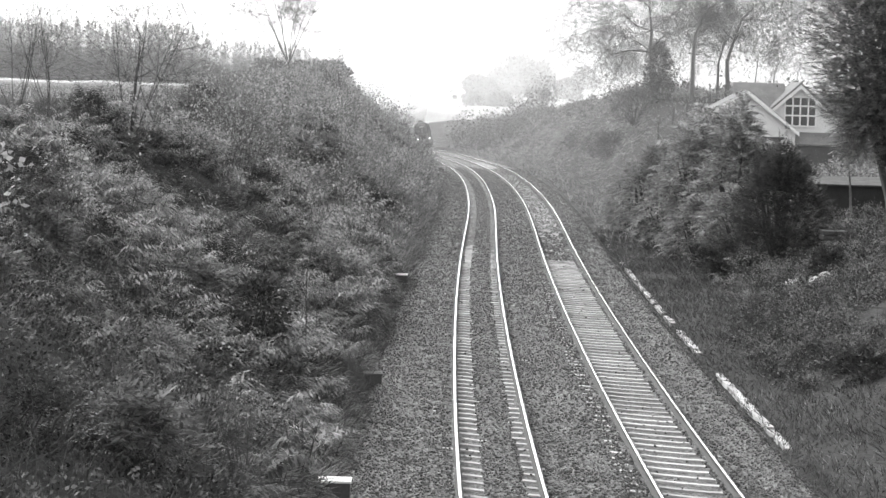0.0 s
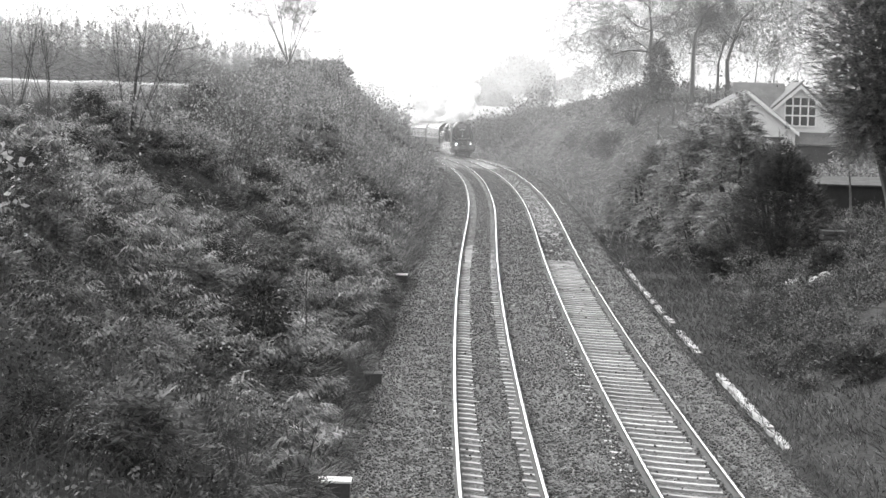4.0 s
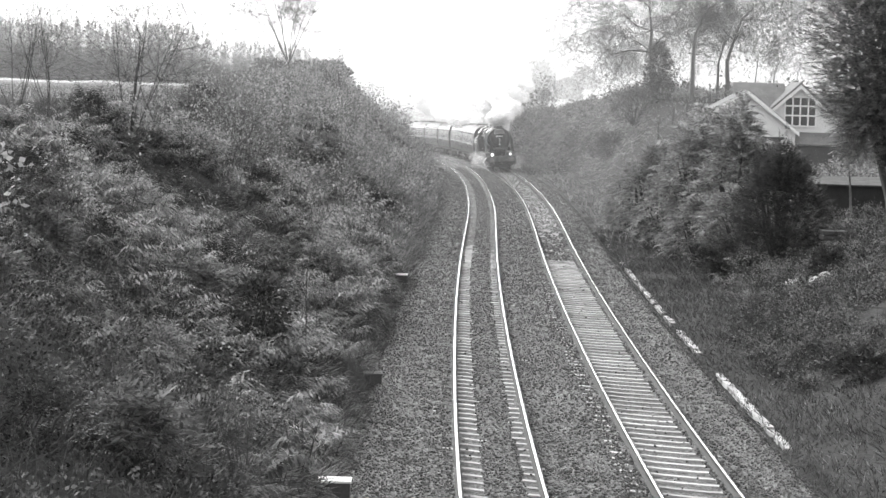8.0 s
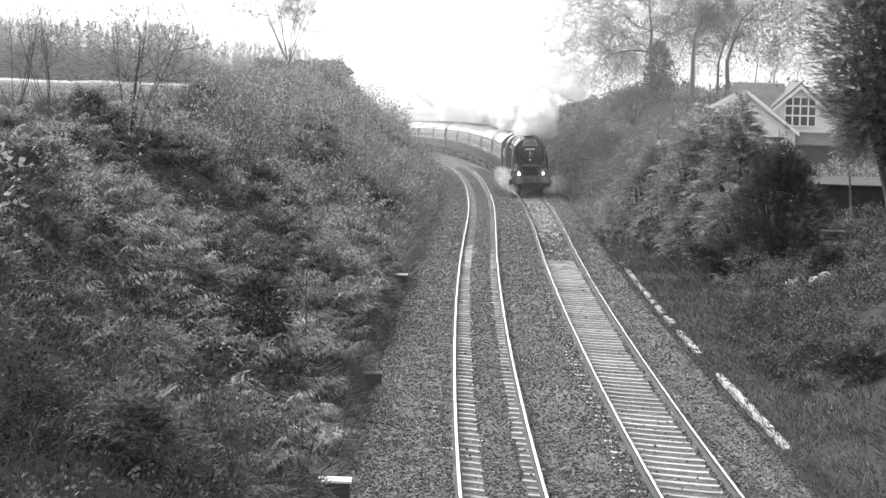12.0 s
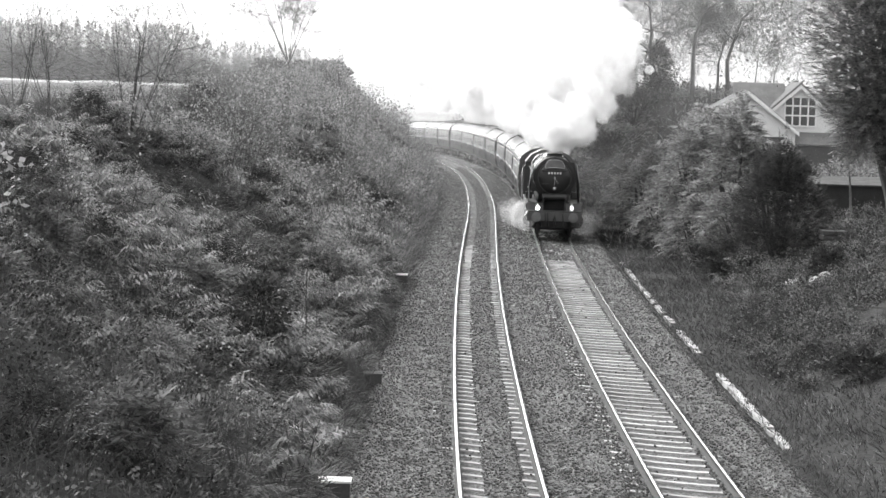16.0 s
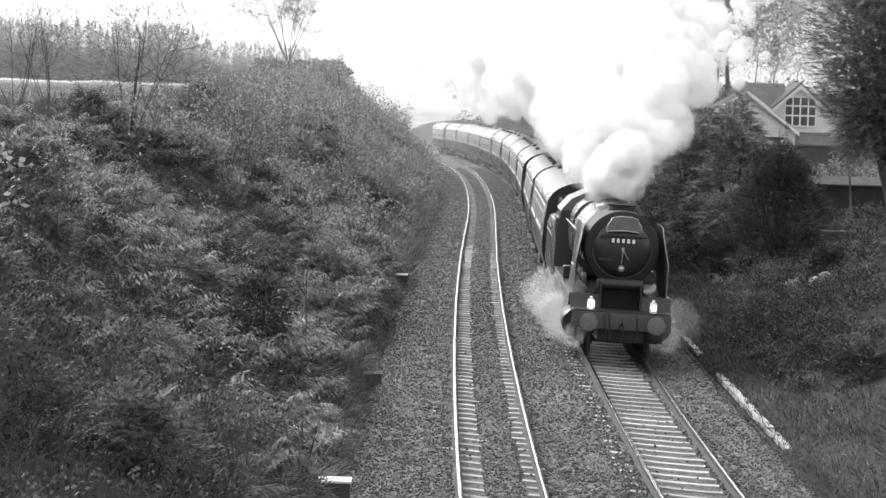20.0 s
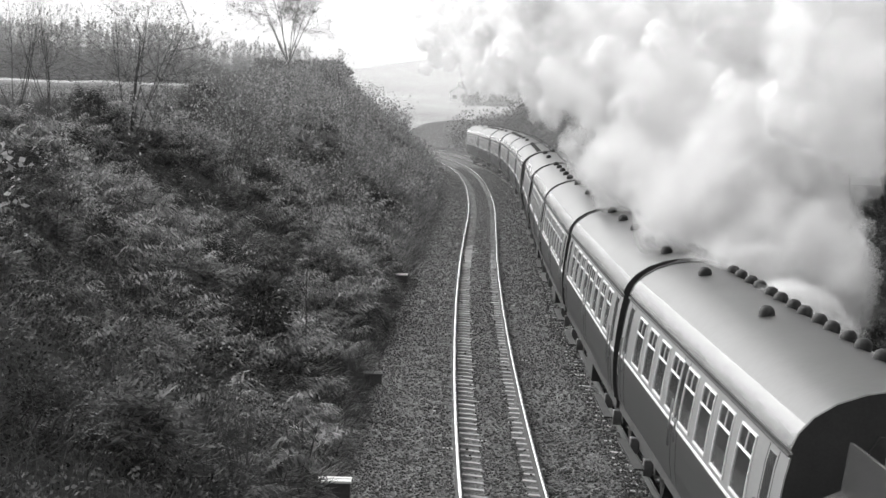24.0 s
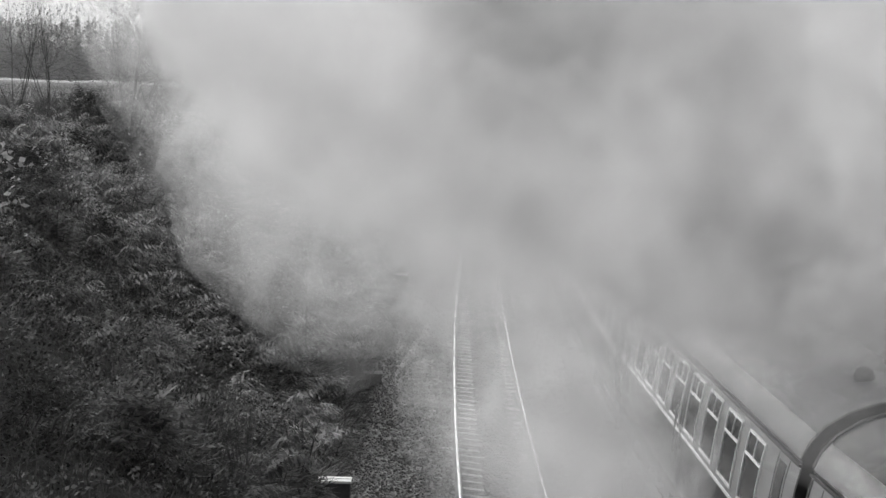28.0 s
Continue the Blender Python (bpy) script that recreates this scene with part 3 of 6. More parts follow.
def bush(name, x, y, rx, ry, h, n, size, mat, seed, label, category="bush", group="", droop=0.1, lumps=9, aspect=0.45, z=None, inner=0.25, taper=0.0, up=0.0, outward=1.0):
    """A shrub: stems and a lumpy crown of many leaves or sprays."""
    rs = np.random.RandomState(seed)
    T = thing(name, pose(x, y, gz(x, y) - 0.1 if z is None else z), label, category, group)
    segs = []
    for i in range(9):
        a = rs.uniform(0, 6.28)
        e = np.array([0.75 * rx * math.cos(a) * rs.uniform(0.2, 1), 0.75 * ry * math.sin(a) * rs.uniform(0.2, 1), h * rs.uniform(0.5, 0.85)])
        m = e * 0.5 + rs.normal(size=3) * 0.1
        segs += [(0, 0, 0, *m, 0.035 * h / 2, 0.025 * h / 2), (*m, *e, 0.025 * h / 2, 0.008)]
    V, F = rods(segs, 4)
    tagged(part("branchwork", mesh_np("branchwork", V, F, M_TWIG), None, T), kind="stuff")
    # lumps on an ellipsoid
    c = rand_dir(rs, lumps)
    c[:, 2] = np.abs(c[:, 2]) * 1.2 - 0.25
    c = unit(c)
    d = rand_dir(rs, n)
    d[:, 2] = np.where(d[:, 2] < -0.72, -d[:, 2], d[:, 2])
    bulge = 0.72 + 0.28 * np.max(np.clip(d @ c.T, 0, 1) ** 6, axis=1)
    rad = bulge * (inner + (1 - inner) * rs.uniform(0, 1, n) ** 0.4) * (1 + 0.09 * rs.normal(size=n))
    zz = d[:, 2] * rad
    k = 1 - taper * np.clip(zz, -0.2, 1)
    P = np.stack([d[:, 0] * rad * rx * k, d[:, 1] * rad * ry * k, h * (0.42 + 0.58 * zz)], -1)
    out = d * outward + np.array([0, 0, up])
    tagged(part("crown", leaf_mesh("crown", P, size, mat, rs, droop, out, aspect), None, T, "dense leafy crown"), kind="stuff")
    return T


def spray_bush(name, x, y, rx, ry, h, n, size, mat, seed, label, category="bush", group="", droop=0.5, lumps=14, taper=0.3, pairs=7, wide=0.34, inner=0.45, z=None, up=0.25):
    """A shrub whose crown is made of feathery sprays that point outwards and hang at their tips."""
    rs = np.random.RandomState(seed)
    T = thing(name, pose(x, y, gz(x, y) - 0.1 if z is None else z), label, category, group)
    segs = []
    for i in range(14):
        a = rs.uniform(0, 6.28)
        e = np.array([0.7 * rx * math.cos(a) * rs.uniform(0.2, 1), 0.7 * ry * math.sin(a) * rs.uniform(0.2, 1), h * rs.uniform(0.4, 0.85)])
        m = e * 0.5 + rs.normal(size=3) * 0.12
        segs += [(0, 0, 0, *m, 0.02 * h, 0.014 * h), (*m, *e, 0.014 * h, 0.01)]
    V, F = rods(segs, 4)
    tagged(part("branchwork", mesh_np("branchwork", V, F, M_TWIG), None, T), kind="stuff")
    c = rand_dir(rs, lumps)
    c[:, 2] = np.abs(c[:, 2]) * 1.3 - 0.3
    c = unit(c)
    d = rand_dir(rs, n)
    d[:, 2] = np.where(d[:, 2] < -0.7, -d[:, 2], d[:, 2])
    bulge = 0.66 + 0.34 * np.max(np.clip(d @ c.T, 0, 1) ** 8, axis=1)
    rad = bulge * (inner + (1 - inner) * rs.uniform(0, 1, n) ** 0.5) * (1 + 0.07 * rs.normal(size=n))
    zz = d[:, 2] * rad
    k = 1 - taper * np.clip(zz, -0.2, 1)
    P = np.stack([d[:, 0] * rad * rx * k, d[:, 1] * rad * ry * k, h * (0.42 + 0.58 * zz)], -1)
    out = unit(d * np.array([1, 1, 0.5]) + rs.normal(size=(n, 3)) * 0.35 + np.array([0, 0, up]))
    L = (size * rs.uniform(0.6, 1.35, n))[:, None, None]
    u = ((np.arange(pairs) + 0.5) / pairs)[None, :, None]
    q = P[:, None] + out[:, None] * L * u - np.array([0, 0, 1.0]) * L * droop * u * u
    side = unit(np.cross(out, rand_dir(rs, n) * 0.5 + np.array([0, 0, 1.0])))[:, None]
    l = L * wide * (1.05 - u)
    V, F, m = [], [], 0
    for sg in (-1, 1):
        A = (side * sg + out[:, None] * 0.7 - np.array([0, 0, 0.3])) * l
        v, f = blades(q.reshape(-1, 3), A.reshape(-1, 3), np.broadcast_to(out[:, None] * l * 0.42, q.shape).reshape(-1, 3))
        V.append(v)
        F.append(f + m)
        m += len(v)
    tagged(part("crown", mesh_np("crown", np.concatenate(V), np.concatenate(F), mat), None, T, "dense crown of feathery sprays"), kind="stuff")
    return T


# ---- the train. In a vehicle's own space the front is at y = 0, y runs back, x to its left-hand side as one meets it
def wheel_mesh(r, spokes=True, width=0.13):
    bm = bmesh.new()
    n = 28
    for a, b, w in ((r, r * 0.88, width), (r * 1.0, r * 0.97, width)):
        rings = [[(-w / 2, a * math.cos(t), a * math.sin(t)) for t in np.linspace(0, 2 * math.pi, n, False)],
                 [(w / 2, a * math.cos(t), a * math.sin(t)) for t in np.linspace(0, 2 * math.pi, n, False)],
                 [(w / 2, b * math.cos(t), b * math.sin(t)) for t in np.linspace(0, 2 * math.pi, n, False)],
                 [(-w / 2, b * math.cos(t), b * math.sin(t)) for t in np.linspace(0, 2 * math.pi, n, False)]]
        add_loft(bm, rings + rings[:1], True, False)
        break
    k = 14 if spokes else 8
    for i in range(k):
        t = 2 * math.pi * i / k
        add_rod(bm, [(0, 0.1 * math.cos(t), 0.1 * math.sin(t)), (0, 0.9 * r * math.cos(t), 0.9 * r * math.sin(t))], 0.045, 0.035, 4)
    add_rod(bm, [(-0.12, 0, 0), (0.12, 0, 0)], 0.15, 0.15, 12)
    bmesh.ops.recalc_face_normals(bm, faces=bm.faces)
    return bm


WHEELS = []


def wheelset(parent, y, r, spokes=True):
    """Two wheels on one axle, turning together."""
    bm = bmesh.new()
    add_rod(bm, [(-0.75, 0, 0), (0.75, 0, 0)], 0.08, 0.08, 8)
    ax = part("wheelset", bm, M_UNDER, parent)
    ax.location = (0, y, r)
    for x in (-0.75, 0.75):
        w = part("wheel", wheel_mesh(r, spokes), M_SOOT, ax)
        w.location = (x, 0, 0)
    WHEELS.append((ax, y, r))
    return ax


def build_loco():
    L = thing("steam_locomotive", pose(0, 0, 0), "black and dark green steam locomotive with smoke deflectors and lit lamps", "steam locomotive")
    zc, r = 2.85, 0.98
    # smokebox and boiler
    part("smokebox", loft([circle_y(0, zc, 1.62, r * 0.93, 40), circle_y(0, zc, 1.66, r, 40), circle_y(0, zc, 4.2, r, 40)]), M_SOOT, L, "sooty black smokebox", True)
    part("boiler", loft([circle_y(0, zc, 4.2, r * 0.97, 32), circle_y(0, zc + 0.02, 8.2, r * 1.03, 32)]), M_GREEN, L, "dark green painted boiler", True)
    fb = []
    for y in (8.2, 8.25, 10.9):
        ring = []
        for i in range(32):
            a = 2 * math.pi * i / 32
            c, s = math.cos(a), math.sin(a)
            q = 0.72
            ring.append((1.02 * math.copysign(abs(c) ** q, c), y, zc + 0.0 + (0.97 if s > 0 else 1.1) * math.copysign(abs(s) ** q, s)))
        fb.append(ring)
    part("firebox", loft(fb), M_GREEN, L, "", True)
    for y in (4.2, 5.6, 7.0, 8.2):
        part("boiler_band", loft([circle_y(0, zc + 0.01, y, r * 1.02 + 0.02, 32), circle_y(0, zc + 0.01, y + 0.07, r * 1.02 + 0.02, 32)], True, False), M_BLACK, L)
    # smokebox door: dished, with ring, straps and dart handles
    dr = 0.74
    door = part("smokebox_door", loft([circle_y(0, zc, 1.60, dr, 40), circle_y(0, zc, 1.55, dr, 40), circle_y(0, zc, 1.50, dr * 0.93, 40), circle_y(0, zc, 1.43, dr * 0.7, 40), circle_y(0, zc, 1.38, dr * 0.35, 40), circle_y(0, zc, 1.37, 0.03, 40)]), M_BLACK, L, "dished black smokebox door", True)
    part("door_rim", loft([circle_y(0, zc, 1.63, dr + 0.06, 40), circle_y(0, zc, 1.56, dr + 0.05, 40), circle_y(0, zc, 1.56, dr + 0.01, 40)], True, False), M_BLACK, L, "", True)
    for z in (-0.3, 0.3):
        part("hinge_strap", box(-0.62, 0.1, 1.40, 1.46, zc + z - 0.03, zc + z + 0.03, bevel=0.01), M_BLACK, door)
    bm = bmesh.new()
    add_rod(bm, [(0, 1.30, zc - 0.02), (0.17, 1.29, zc - 0.27)], 0.018)
    add_rod(bm, [(0, 1.28, zc - 0.02), (-0.01, 1.28, zc - 0.36)], 0.016)
    add_rod(bm, [(0, 1.38, zc), (0, 1.26, zc)], 0.05, 0.04, 10)
    part("dart_handle", bm, M_STEEL, door, "bright steel door handles")
    part("handrail", add_rod(bmesh.new(), [(-0.62, 1.36, zc + 0.34), (0.62, 1.36, zc + 0.34)], 0.02), M_BLACK, door)
    # plates on the door; the digits are plain bars
    plate = part("number_plate", box(-0.36, 0.36, 1.335, 1.36, zc + 0.14, zc + 0.30, bevel=0.008), M_SOOT, door, "black plate with white raised marks")
    for i in range(5):
        x = -0.27 + 0.135 * i
        part("mark", box(x - 0.036, x + 0.036, 1.322, 1.337, zc + 0.165, zc + 0.275), M_WHITE, plate, "white bar")
    cr = [(-0.46, 0.44), (-0.30, 0.47), (0, 0.49), (0.30, 0.47), (0.46, 0.44), (0.44, 0.62), (0.38, 0.70), (0.34, 0.80), (0.15, 0.85), (-0.15, 0.85), (-0.34, 0.80), (-0.38, 0.70), (-0.44, 0.62)]
    hb = part("headboard", loft([[(x, y, zc + z) for x, z in cr] for y in (1.28, 1.32)]), M_GREYPLATE, L, "grey shaped train headboard with pale edging")
    rim = bmesh.new()
    add_rod(rim, [(x, 1.275, zc + z) for x, z in cr + cr[:1]], 0.017)
    part("edging", rim, M_STEEL, hb)
    part("shed_badge", loft([circle_y(0, zc - 0.50, 1.42, 0.09, 16), circle_y(0, zc - 0.50, 1.38, 0.09, 16)]), M_GREYPLATE, door, "small oval badge")
    part("badge_mark", box(-0.05, 0.05, 1.36, 1.385, zc - 0.52, zc - 0.46), M_WHITE, door)
    # chimney and dome
    part("chimney", loft([[(0.36 * math.cos(a) * k, 2.75 + 0.36 * math.sin(a) * k, z) for a in np.linspace(0, 2 * math.pi, 24, False)] for k, z in ((1.25, 3.70), (1.0, 3.80), (1.0, 3.92), (1.1, 3.96), (1.0, 3.98), (0.75, 3.98), (0.7, 3.80))]), M_SOOT, L, "short sooty chimney", True)
    part("dome", loft([[(0.45 * math.cos(a) * k, 6.3 + 0.6 * math.sin(a) * k, z) for a in np.linspace(0, 2 * math.pi, 24, False)] for k, z in ((1.1, 3.72), (1.0, 3.82), (0.8, 3.92), (0.3, 3.97))]), M_GREEN, L, "", True)
    # smoke deflectors
    for sx in (-1, 1):
        pts = [(1.25, 1.62), (4.3, 1.62), (4.3, 3.45), (1.95, 3.45), (1.6, 3.2), (1.25, 2.5)]
        rr = []
        for x in (1.2, 1.215):
            rr.append([(sx * (x - (0.14 if z > 3.1 else 0)), y, z) for y, z in pts])
        d = part("smoke_deflector", loft(rr), M_BLACK, L, "black smoke deflector plate")
        edge = bmesh.new()
        add_rod(edge, [(sx * (1.207 - (0.14 if z > 3.1 else 0)), y, z) for y, z in pts[2:] + [(1.25, 1.62)]], 0.016)
        part("edge_bead", edge, M_BEAD, d, "bright worn edge")
        h = bmesh.new()
        add_rod(h, [(sx * 1.25, 1.6, 2.35), (sx * 1.25, 2.5, 2.35)], 0.018)
        part("deflector_handrail", h, M_STEEL, d)
    # running plate, steps and front
    for sx in (-1, 1):
        x0, x1 = (0.75, 1.33)
        part("running_plate", box(min(sx * x0, sx * x1), max(sx * x0, sx * x1), 1.15, 11.2, 1.58, 1.63, bevel=0.01), M_BLACK, L, "black running plate beside the boiler")
        part("valance", box(min(sx * 1.29, sx * 1.33), max(sx * 1.29, sx * 1.33), 1.15, 11.2, 1.33, 1.58, bevel=0.008), M_GREEN, L)
        drop = loft([[(sx * 0.55, 0.75, 1.30), (sx * 1.3, 0.75, 1.30), (sx * 1.3, 0.80, 1.34), (sx * 0.55, 0.80, 1.34)], [(sx * 0.55, 1.2, 1.62), (sx * 1.3, 1.2, 1.62), (sx * 1.3, 1.15, 1.66), (sx * 0.55, 1.15, 1.66)]])
        part("sloping_plate", drop, M_BLACK, L)
        part("cylinder", loft([circle_y(sx * 1.02, 0.80, 1.75, 0.40, 24), circle_y(sx * 1.02, 0.80, 1.85, 0.43, 24), circle_y(sx * 1.02, 0.80, 2.95, 0.43, 24)]), M_BLACK, L, "black steam cylinder", True)
        part("valve_chest", loft([circle_y(sx * 1.0, 1.33, 1.65, 0.19, 16), circle_y(sx * 1.0, 1.33, 3.0, 0.19, 16)]), M_BLACK, L, "", True)
        part("step", box(min(sx * 1.0, sx * 1.3), max(sx * 1.0, sx * 1.3), 0.55, 0.85, 0.45, 0.49), M_STEEL, L, "worn bright step")
        part("step_hanger", box(sx * 1.12 - 0.02, sx * 1.12 + 0.02, 0.68, 0.74, 0.45, 1.3), M_BLACK, L)
        part("air_reservoir", box(min(sx * 0.95, sx * 1.28), max(sx * 0.95, sx * 1.28), 6.3, 6.75, 1.63, 1.98, bevel=0.04), M_BLACK, L)
        part("boiler_handrail", add_rod(bmesh.new(), [(sx * 1.0, 4.3, 3.05), (sx * 1.08, 10.9, 3.08)], 0.018), M_STEEL, L)
    part("front_platform", box(-1.25, 1.25, 0.05, 0.8, 1.28, 1.33, bevel=0.01), M_BLACK, L)
    part("buffer_beam", box(-1.28, 1.28, 0.0, 0.08, 0.86, 1.28, bevel=0.012), M_BEAM, L, "red painted buffer beam, mid grey here")
    for sx in (-1, 1):
        b = part("buffer", loft([circle_y(sx * 0.864, 1.06, 0.0, 0.16, 20), circle_y(sx * 0.864, 1.06, -0.30, 0.13, 20), circle_y(sx * 0.864, 1.06, -0.32, 0.11, 20), circle_y(sx * 0.864, 1.06, -0.45, 0.10, 20)]), M_BEAM, L, "", True)
        part("buffer_head", loft([circle_y(sx * 0.864, 1.06, -0.44, 0.16, 24), circle_y(sx * 0.864, 1.06, -0.46, 0.23, 24), circle_y(sx * 0.864, 1.06, -0.49, 0.23, 24), circle_y(sx * 0.864, 1.06, -0.51, 0.15, 24)]), M_GREYPLATE, b, "round grey buffer face", True)
    hook = bmesh.new()
    add_rod(hook, [(0, 0, 1.02), (0, -0.2, 1.02), (0, -0.28, 1.08), (0, -0.22, 1.14)], 0.04, 0.03, 6)
    add_rod(hook, [(0.04, -0.12, 1.0), (0.05, -0.16, 0.75), (-0.03, -0.16, 0.55), (-0.05, -0.13, 0.75), (-0.04, -0.12, 1.0)], 0.025, 0.025, 5)
    part("coupling_hook", hook, M_SOOT, L)
    for x in (-0.45, -0.33, 0.38):
        hb2 = bmesh.new()
        add_rod(hb2, [(x, -0.02, 1.26), (x, -0.10, 1.2), (x + 0.03, -0.14, 0.9), (x + 0.05, -0.08, 0.6)], 0.03)
        part("brake_hose", hb2, M_RUBBER, L)
    for sx, mat, nm in ((-1, M_LAMP, "head lamp shining bright"), (1, M_LAMP_DIM, "head lamp shining faintly")):
        x = sx * 0.80
        lp = part("head_lamp", box(x - 0.09, x + 0.09, 0.02, 0.22, 1.33, 1.60, bevel=0.03), M_WHITE, L, nm)
        rr = 0.085 if sx < 0 else 0.07
        part("lens", loft([circle_y(x, 1.48, 0.03, rr, 16), circle_y(x, 1.48, -0.01, rr, 16)]), mat, lp, "glowing lens")
        part("lamp_top", loft([circle_y(x, 1.64, 0.06, 0.04, 10), circle_y(x, 1.64, 0.18, 0.04, 10)]), M_WHITE, lp)
    # saddle and frames between platform and smokebox
    part("smokebox_saddle", loft([[(-0.62, y, 1.05), (0.62, y, 1.05), (0.5, y, 1.9), (0.75, y, 2.25), (-0.75, y, 2.25), (-0.5, y, 1.9)] for y in (1.75, 3.4)]), M_SOOT, L)
    part("saddle_drum", loft([[(x, 1.35 + 0.16 * math.cos(a), 1.93 + 0.16 * math.sin(a)) for a in np.linspace(0, 2 * math.pi, 16, False)] for x in (-0.58, 0.58)]), M_BLACK, L, "black drum below the smokebox", True)
    part("main_frame", box(-0.6, 0.6, 0.1, 13.0, 0.55, 1.28), M_SOOT, L)
    for x in (-0.52, 0.52):
        part("frame_extension", box(x - 0.02, x + 0.02, 0.9, 1.7, 1.33, 1.95), M_BLACK, L)
    part("guard_iron", box(-0.80, -0.74, 0.5, 0.56, 0.12, 0.9), M_SOOT, L)
    part("guard_iron", box(0.74, 0.80, 0.5, 0.56, 0.12, 0.9), M_SOOT, L)
    # rods and motion work
    for sx in (-1, 1):
        part("coupling_rod", box(sx * 0.93 - 0.03, sx * 0.93 + 0.03, 5.2, 9.9, 0.62, 0.76, bevel=0.01), M_STEEL, L)
        part("slide_bar", box(sx * 0.98 - 0.06, sx * 0.98 + 0.06, 3.0, 4.6, 0.98, 1.06, bevel=0.01), M_STEEL, L)
    # cab
    cab = part("cab", loft([[(x, y, z) for x, z in ((-1.36, 1.40), (-1.36, 2.55), (-1.24, 3.28), (-0.95, 3.65), (-0.45, 3.90), (0, 3.95), (0.45, 3.90), (0.95, 3.65), (1.24, 3.28), (1.36, 2.55), (1.36, 1.40))] for y in (11.0, 13.2)]), M_GREEN, L, "dark green cab with black roof")
    part("cab_roof", loft([[(x * 1.02, y, z + 0.03) for x, z in ((-1.24, 3.28), (-0.95, 3.65), (-0.45, 3.90), (0, 3.95), (0.45, 3.90), (0.95, 3.65), (1.24, 3.28), (0.9, 3.3), (-0.9, 3.3))] for y in (10.95, 13.5)]), M_GREYPLATE, cab, "weathered cab roof")
    for sx in (-1, 1):
        for y in (11.35, 12.15):
            part("cab_window", box(sx * 1.31 - 0.06, sx * 1.31 + 0.06, y, y + 0.62, 2.5, 3.05, bevel=0.02), M_WINDOW, cab)
        part("spectacle", box(sx * 0.85 - 0.14, sx * 0.85 + 0.14, 10.98, 11.0, 3.2, 3.5), M_WINDOW, cab)
    wheelset(L, 1.55, 0.457, False)
    wheelset(L, 3.65, 0.457, False)
    for y in (5.6, 7.5, 9.4):
        wheelset(L, y, 0.94)
    wheelset(L, 12.2, 0.5, False)
    return L


def build_tender():
    T = thing("tender", pose(0, 0, 0), "dark green coal tender behind the locomotive", "tender")
    side = [(-1.3, 1.15), (-1.3, 2.45), (-1.22, 2.72), (-0.98, 2.85), (-0.95, 3.35), (-0.90, 3.35), (-0.90, 2.6), (0.90, 2.6), (0.90, 3.35), (0.95, 3.35), (0.98, 2.85), (1.22, 2.72), (1.3, 2.45), (1.3, 1.15)]
    part("tank", loft([[(x, y, z) for x, z in side] for y in (0.5, 6.9)]), M_GREEN, T, "dark green water tank sides")
    part("bunker_back", box(-0.93, 0.93, 5.2, 5.26, 2.5, 3.45), M_BLACK, T)
    part("bunker_front", box(-0.93, 0.93, 0.5, 0.56, 2.5, 3.6), M_BLACK, T)
    for sx in (-1, 1):
        part("lining", box(sx * 1.31 - 0.006, sx * 1.31 + 0.006, 0.8, 6.6, 2.30, 2.33), M_STEEL, T)
        part("tender_handrail", add_rod(bmesh.new(), [(sx * 1.34, 0.5, 1.4), (sx * 1.34, 0.5, 2.6)], 0.018), M_STEEL, T)
    rs = np.random.RandomState(4)
    V, F = [], []
    for i in range(900):
        c = np.array([rs.uniform(-0.85, 0.85), rs.uniform(0.65, 5.1), 0])
        c[2] = 2.75 + 0.55 * (1 - abs(c[0]) / 1.1) * (1 - 0.5 * c[1] / 5) + rs.uniform(-0.05, 0.05)
        a, b = lump(rs, 0.11 * rs.uniform(0.6, 1.5))
        F.append(b + 6 * i)
        V.append(a + c)
    part("coal", mesh_np("coal", np.concatenate(V), np.concatenate(F), M_COAL), None, T, "heap of black coal")
    part("frame", box(-1.2, 1.2, 0.3, 7.2, 0.75, 1.15), M_UNDER, T)
    part("rear_beam", box(-1.25, 1.25, 7.2, 7.28, 0.85, 1.3), M_BLACK, T)
    for y in (1.4, 3.4, 5.4):
        wheelset(T, y, 0.55, False)
        for sx in (-1, 1):
            part("axle_box", box(sx * 1.05 - 0.1, sx * 1.05 + 0.1, y - 0.15, y + 0.15, 0.4, 0.75, bevel=0.03), M_UNDER, T)
    return T


CL = 19.66
SIDE = [(1.29, 1.08), (1.345, 1.35), (1.375, 1.70), (1.378, 1.92), (1.375, 2.0), (1.355, 2.35), (1.315, 2.75), (1.265, 3.02)]
ROOF = [(1.29, 3.06), (1.22, 3.24), (1.08, 3.42), (0.85, 3.59), (0.55, 3.72), (0.28, 3.785), (0.0, 3.81)]


def side_x(z):
    return float(np.interp(z, [p[1] for p in SIDE], [p[0] for p in SIDE]))


def panel(bm, sx, y0, y1, z0, z1, out0, out1):
    """A slab that follows the curved side of a coach, from out0 to out1 metres proud of it."""
    zs = [z0] + [p[1] for p in SIDE if z0 < p[1] < z1] + [z1]
    a = [[(sx * (side_x(z) + o), y, z) for z in zs] for y in (y0, y1) for o in (out0, out1)]
    rings = [a[0] + a[1][::-1], a[2] + a[3][::-1]]
    add_loft(bm, rings)
    return bm


WINDOWS_A = [(2.35 + 1.92 * i, 1.22) for i in range(8)]


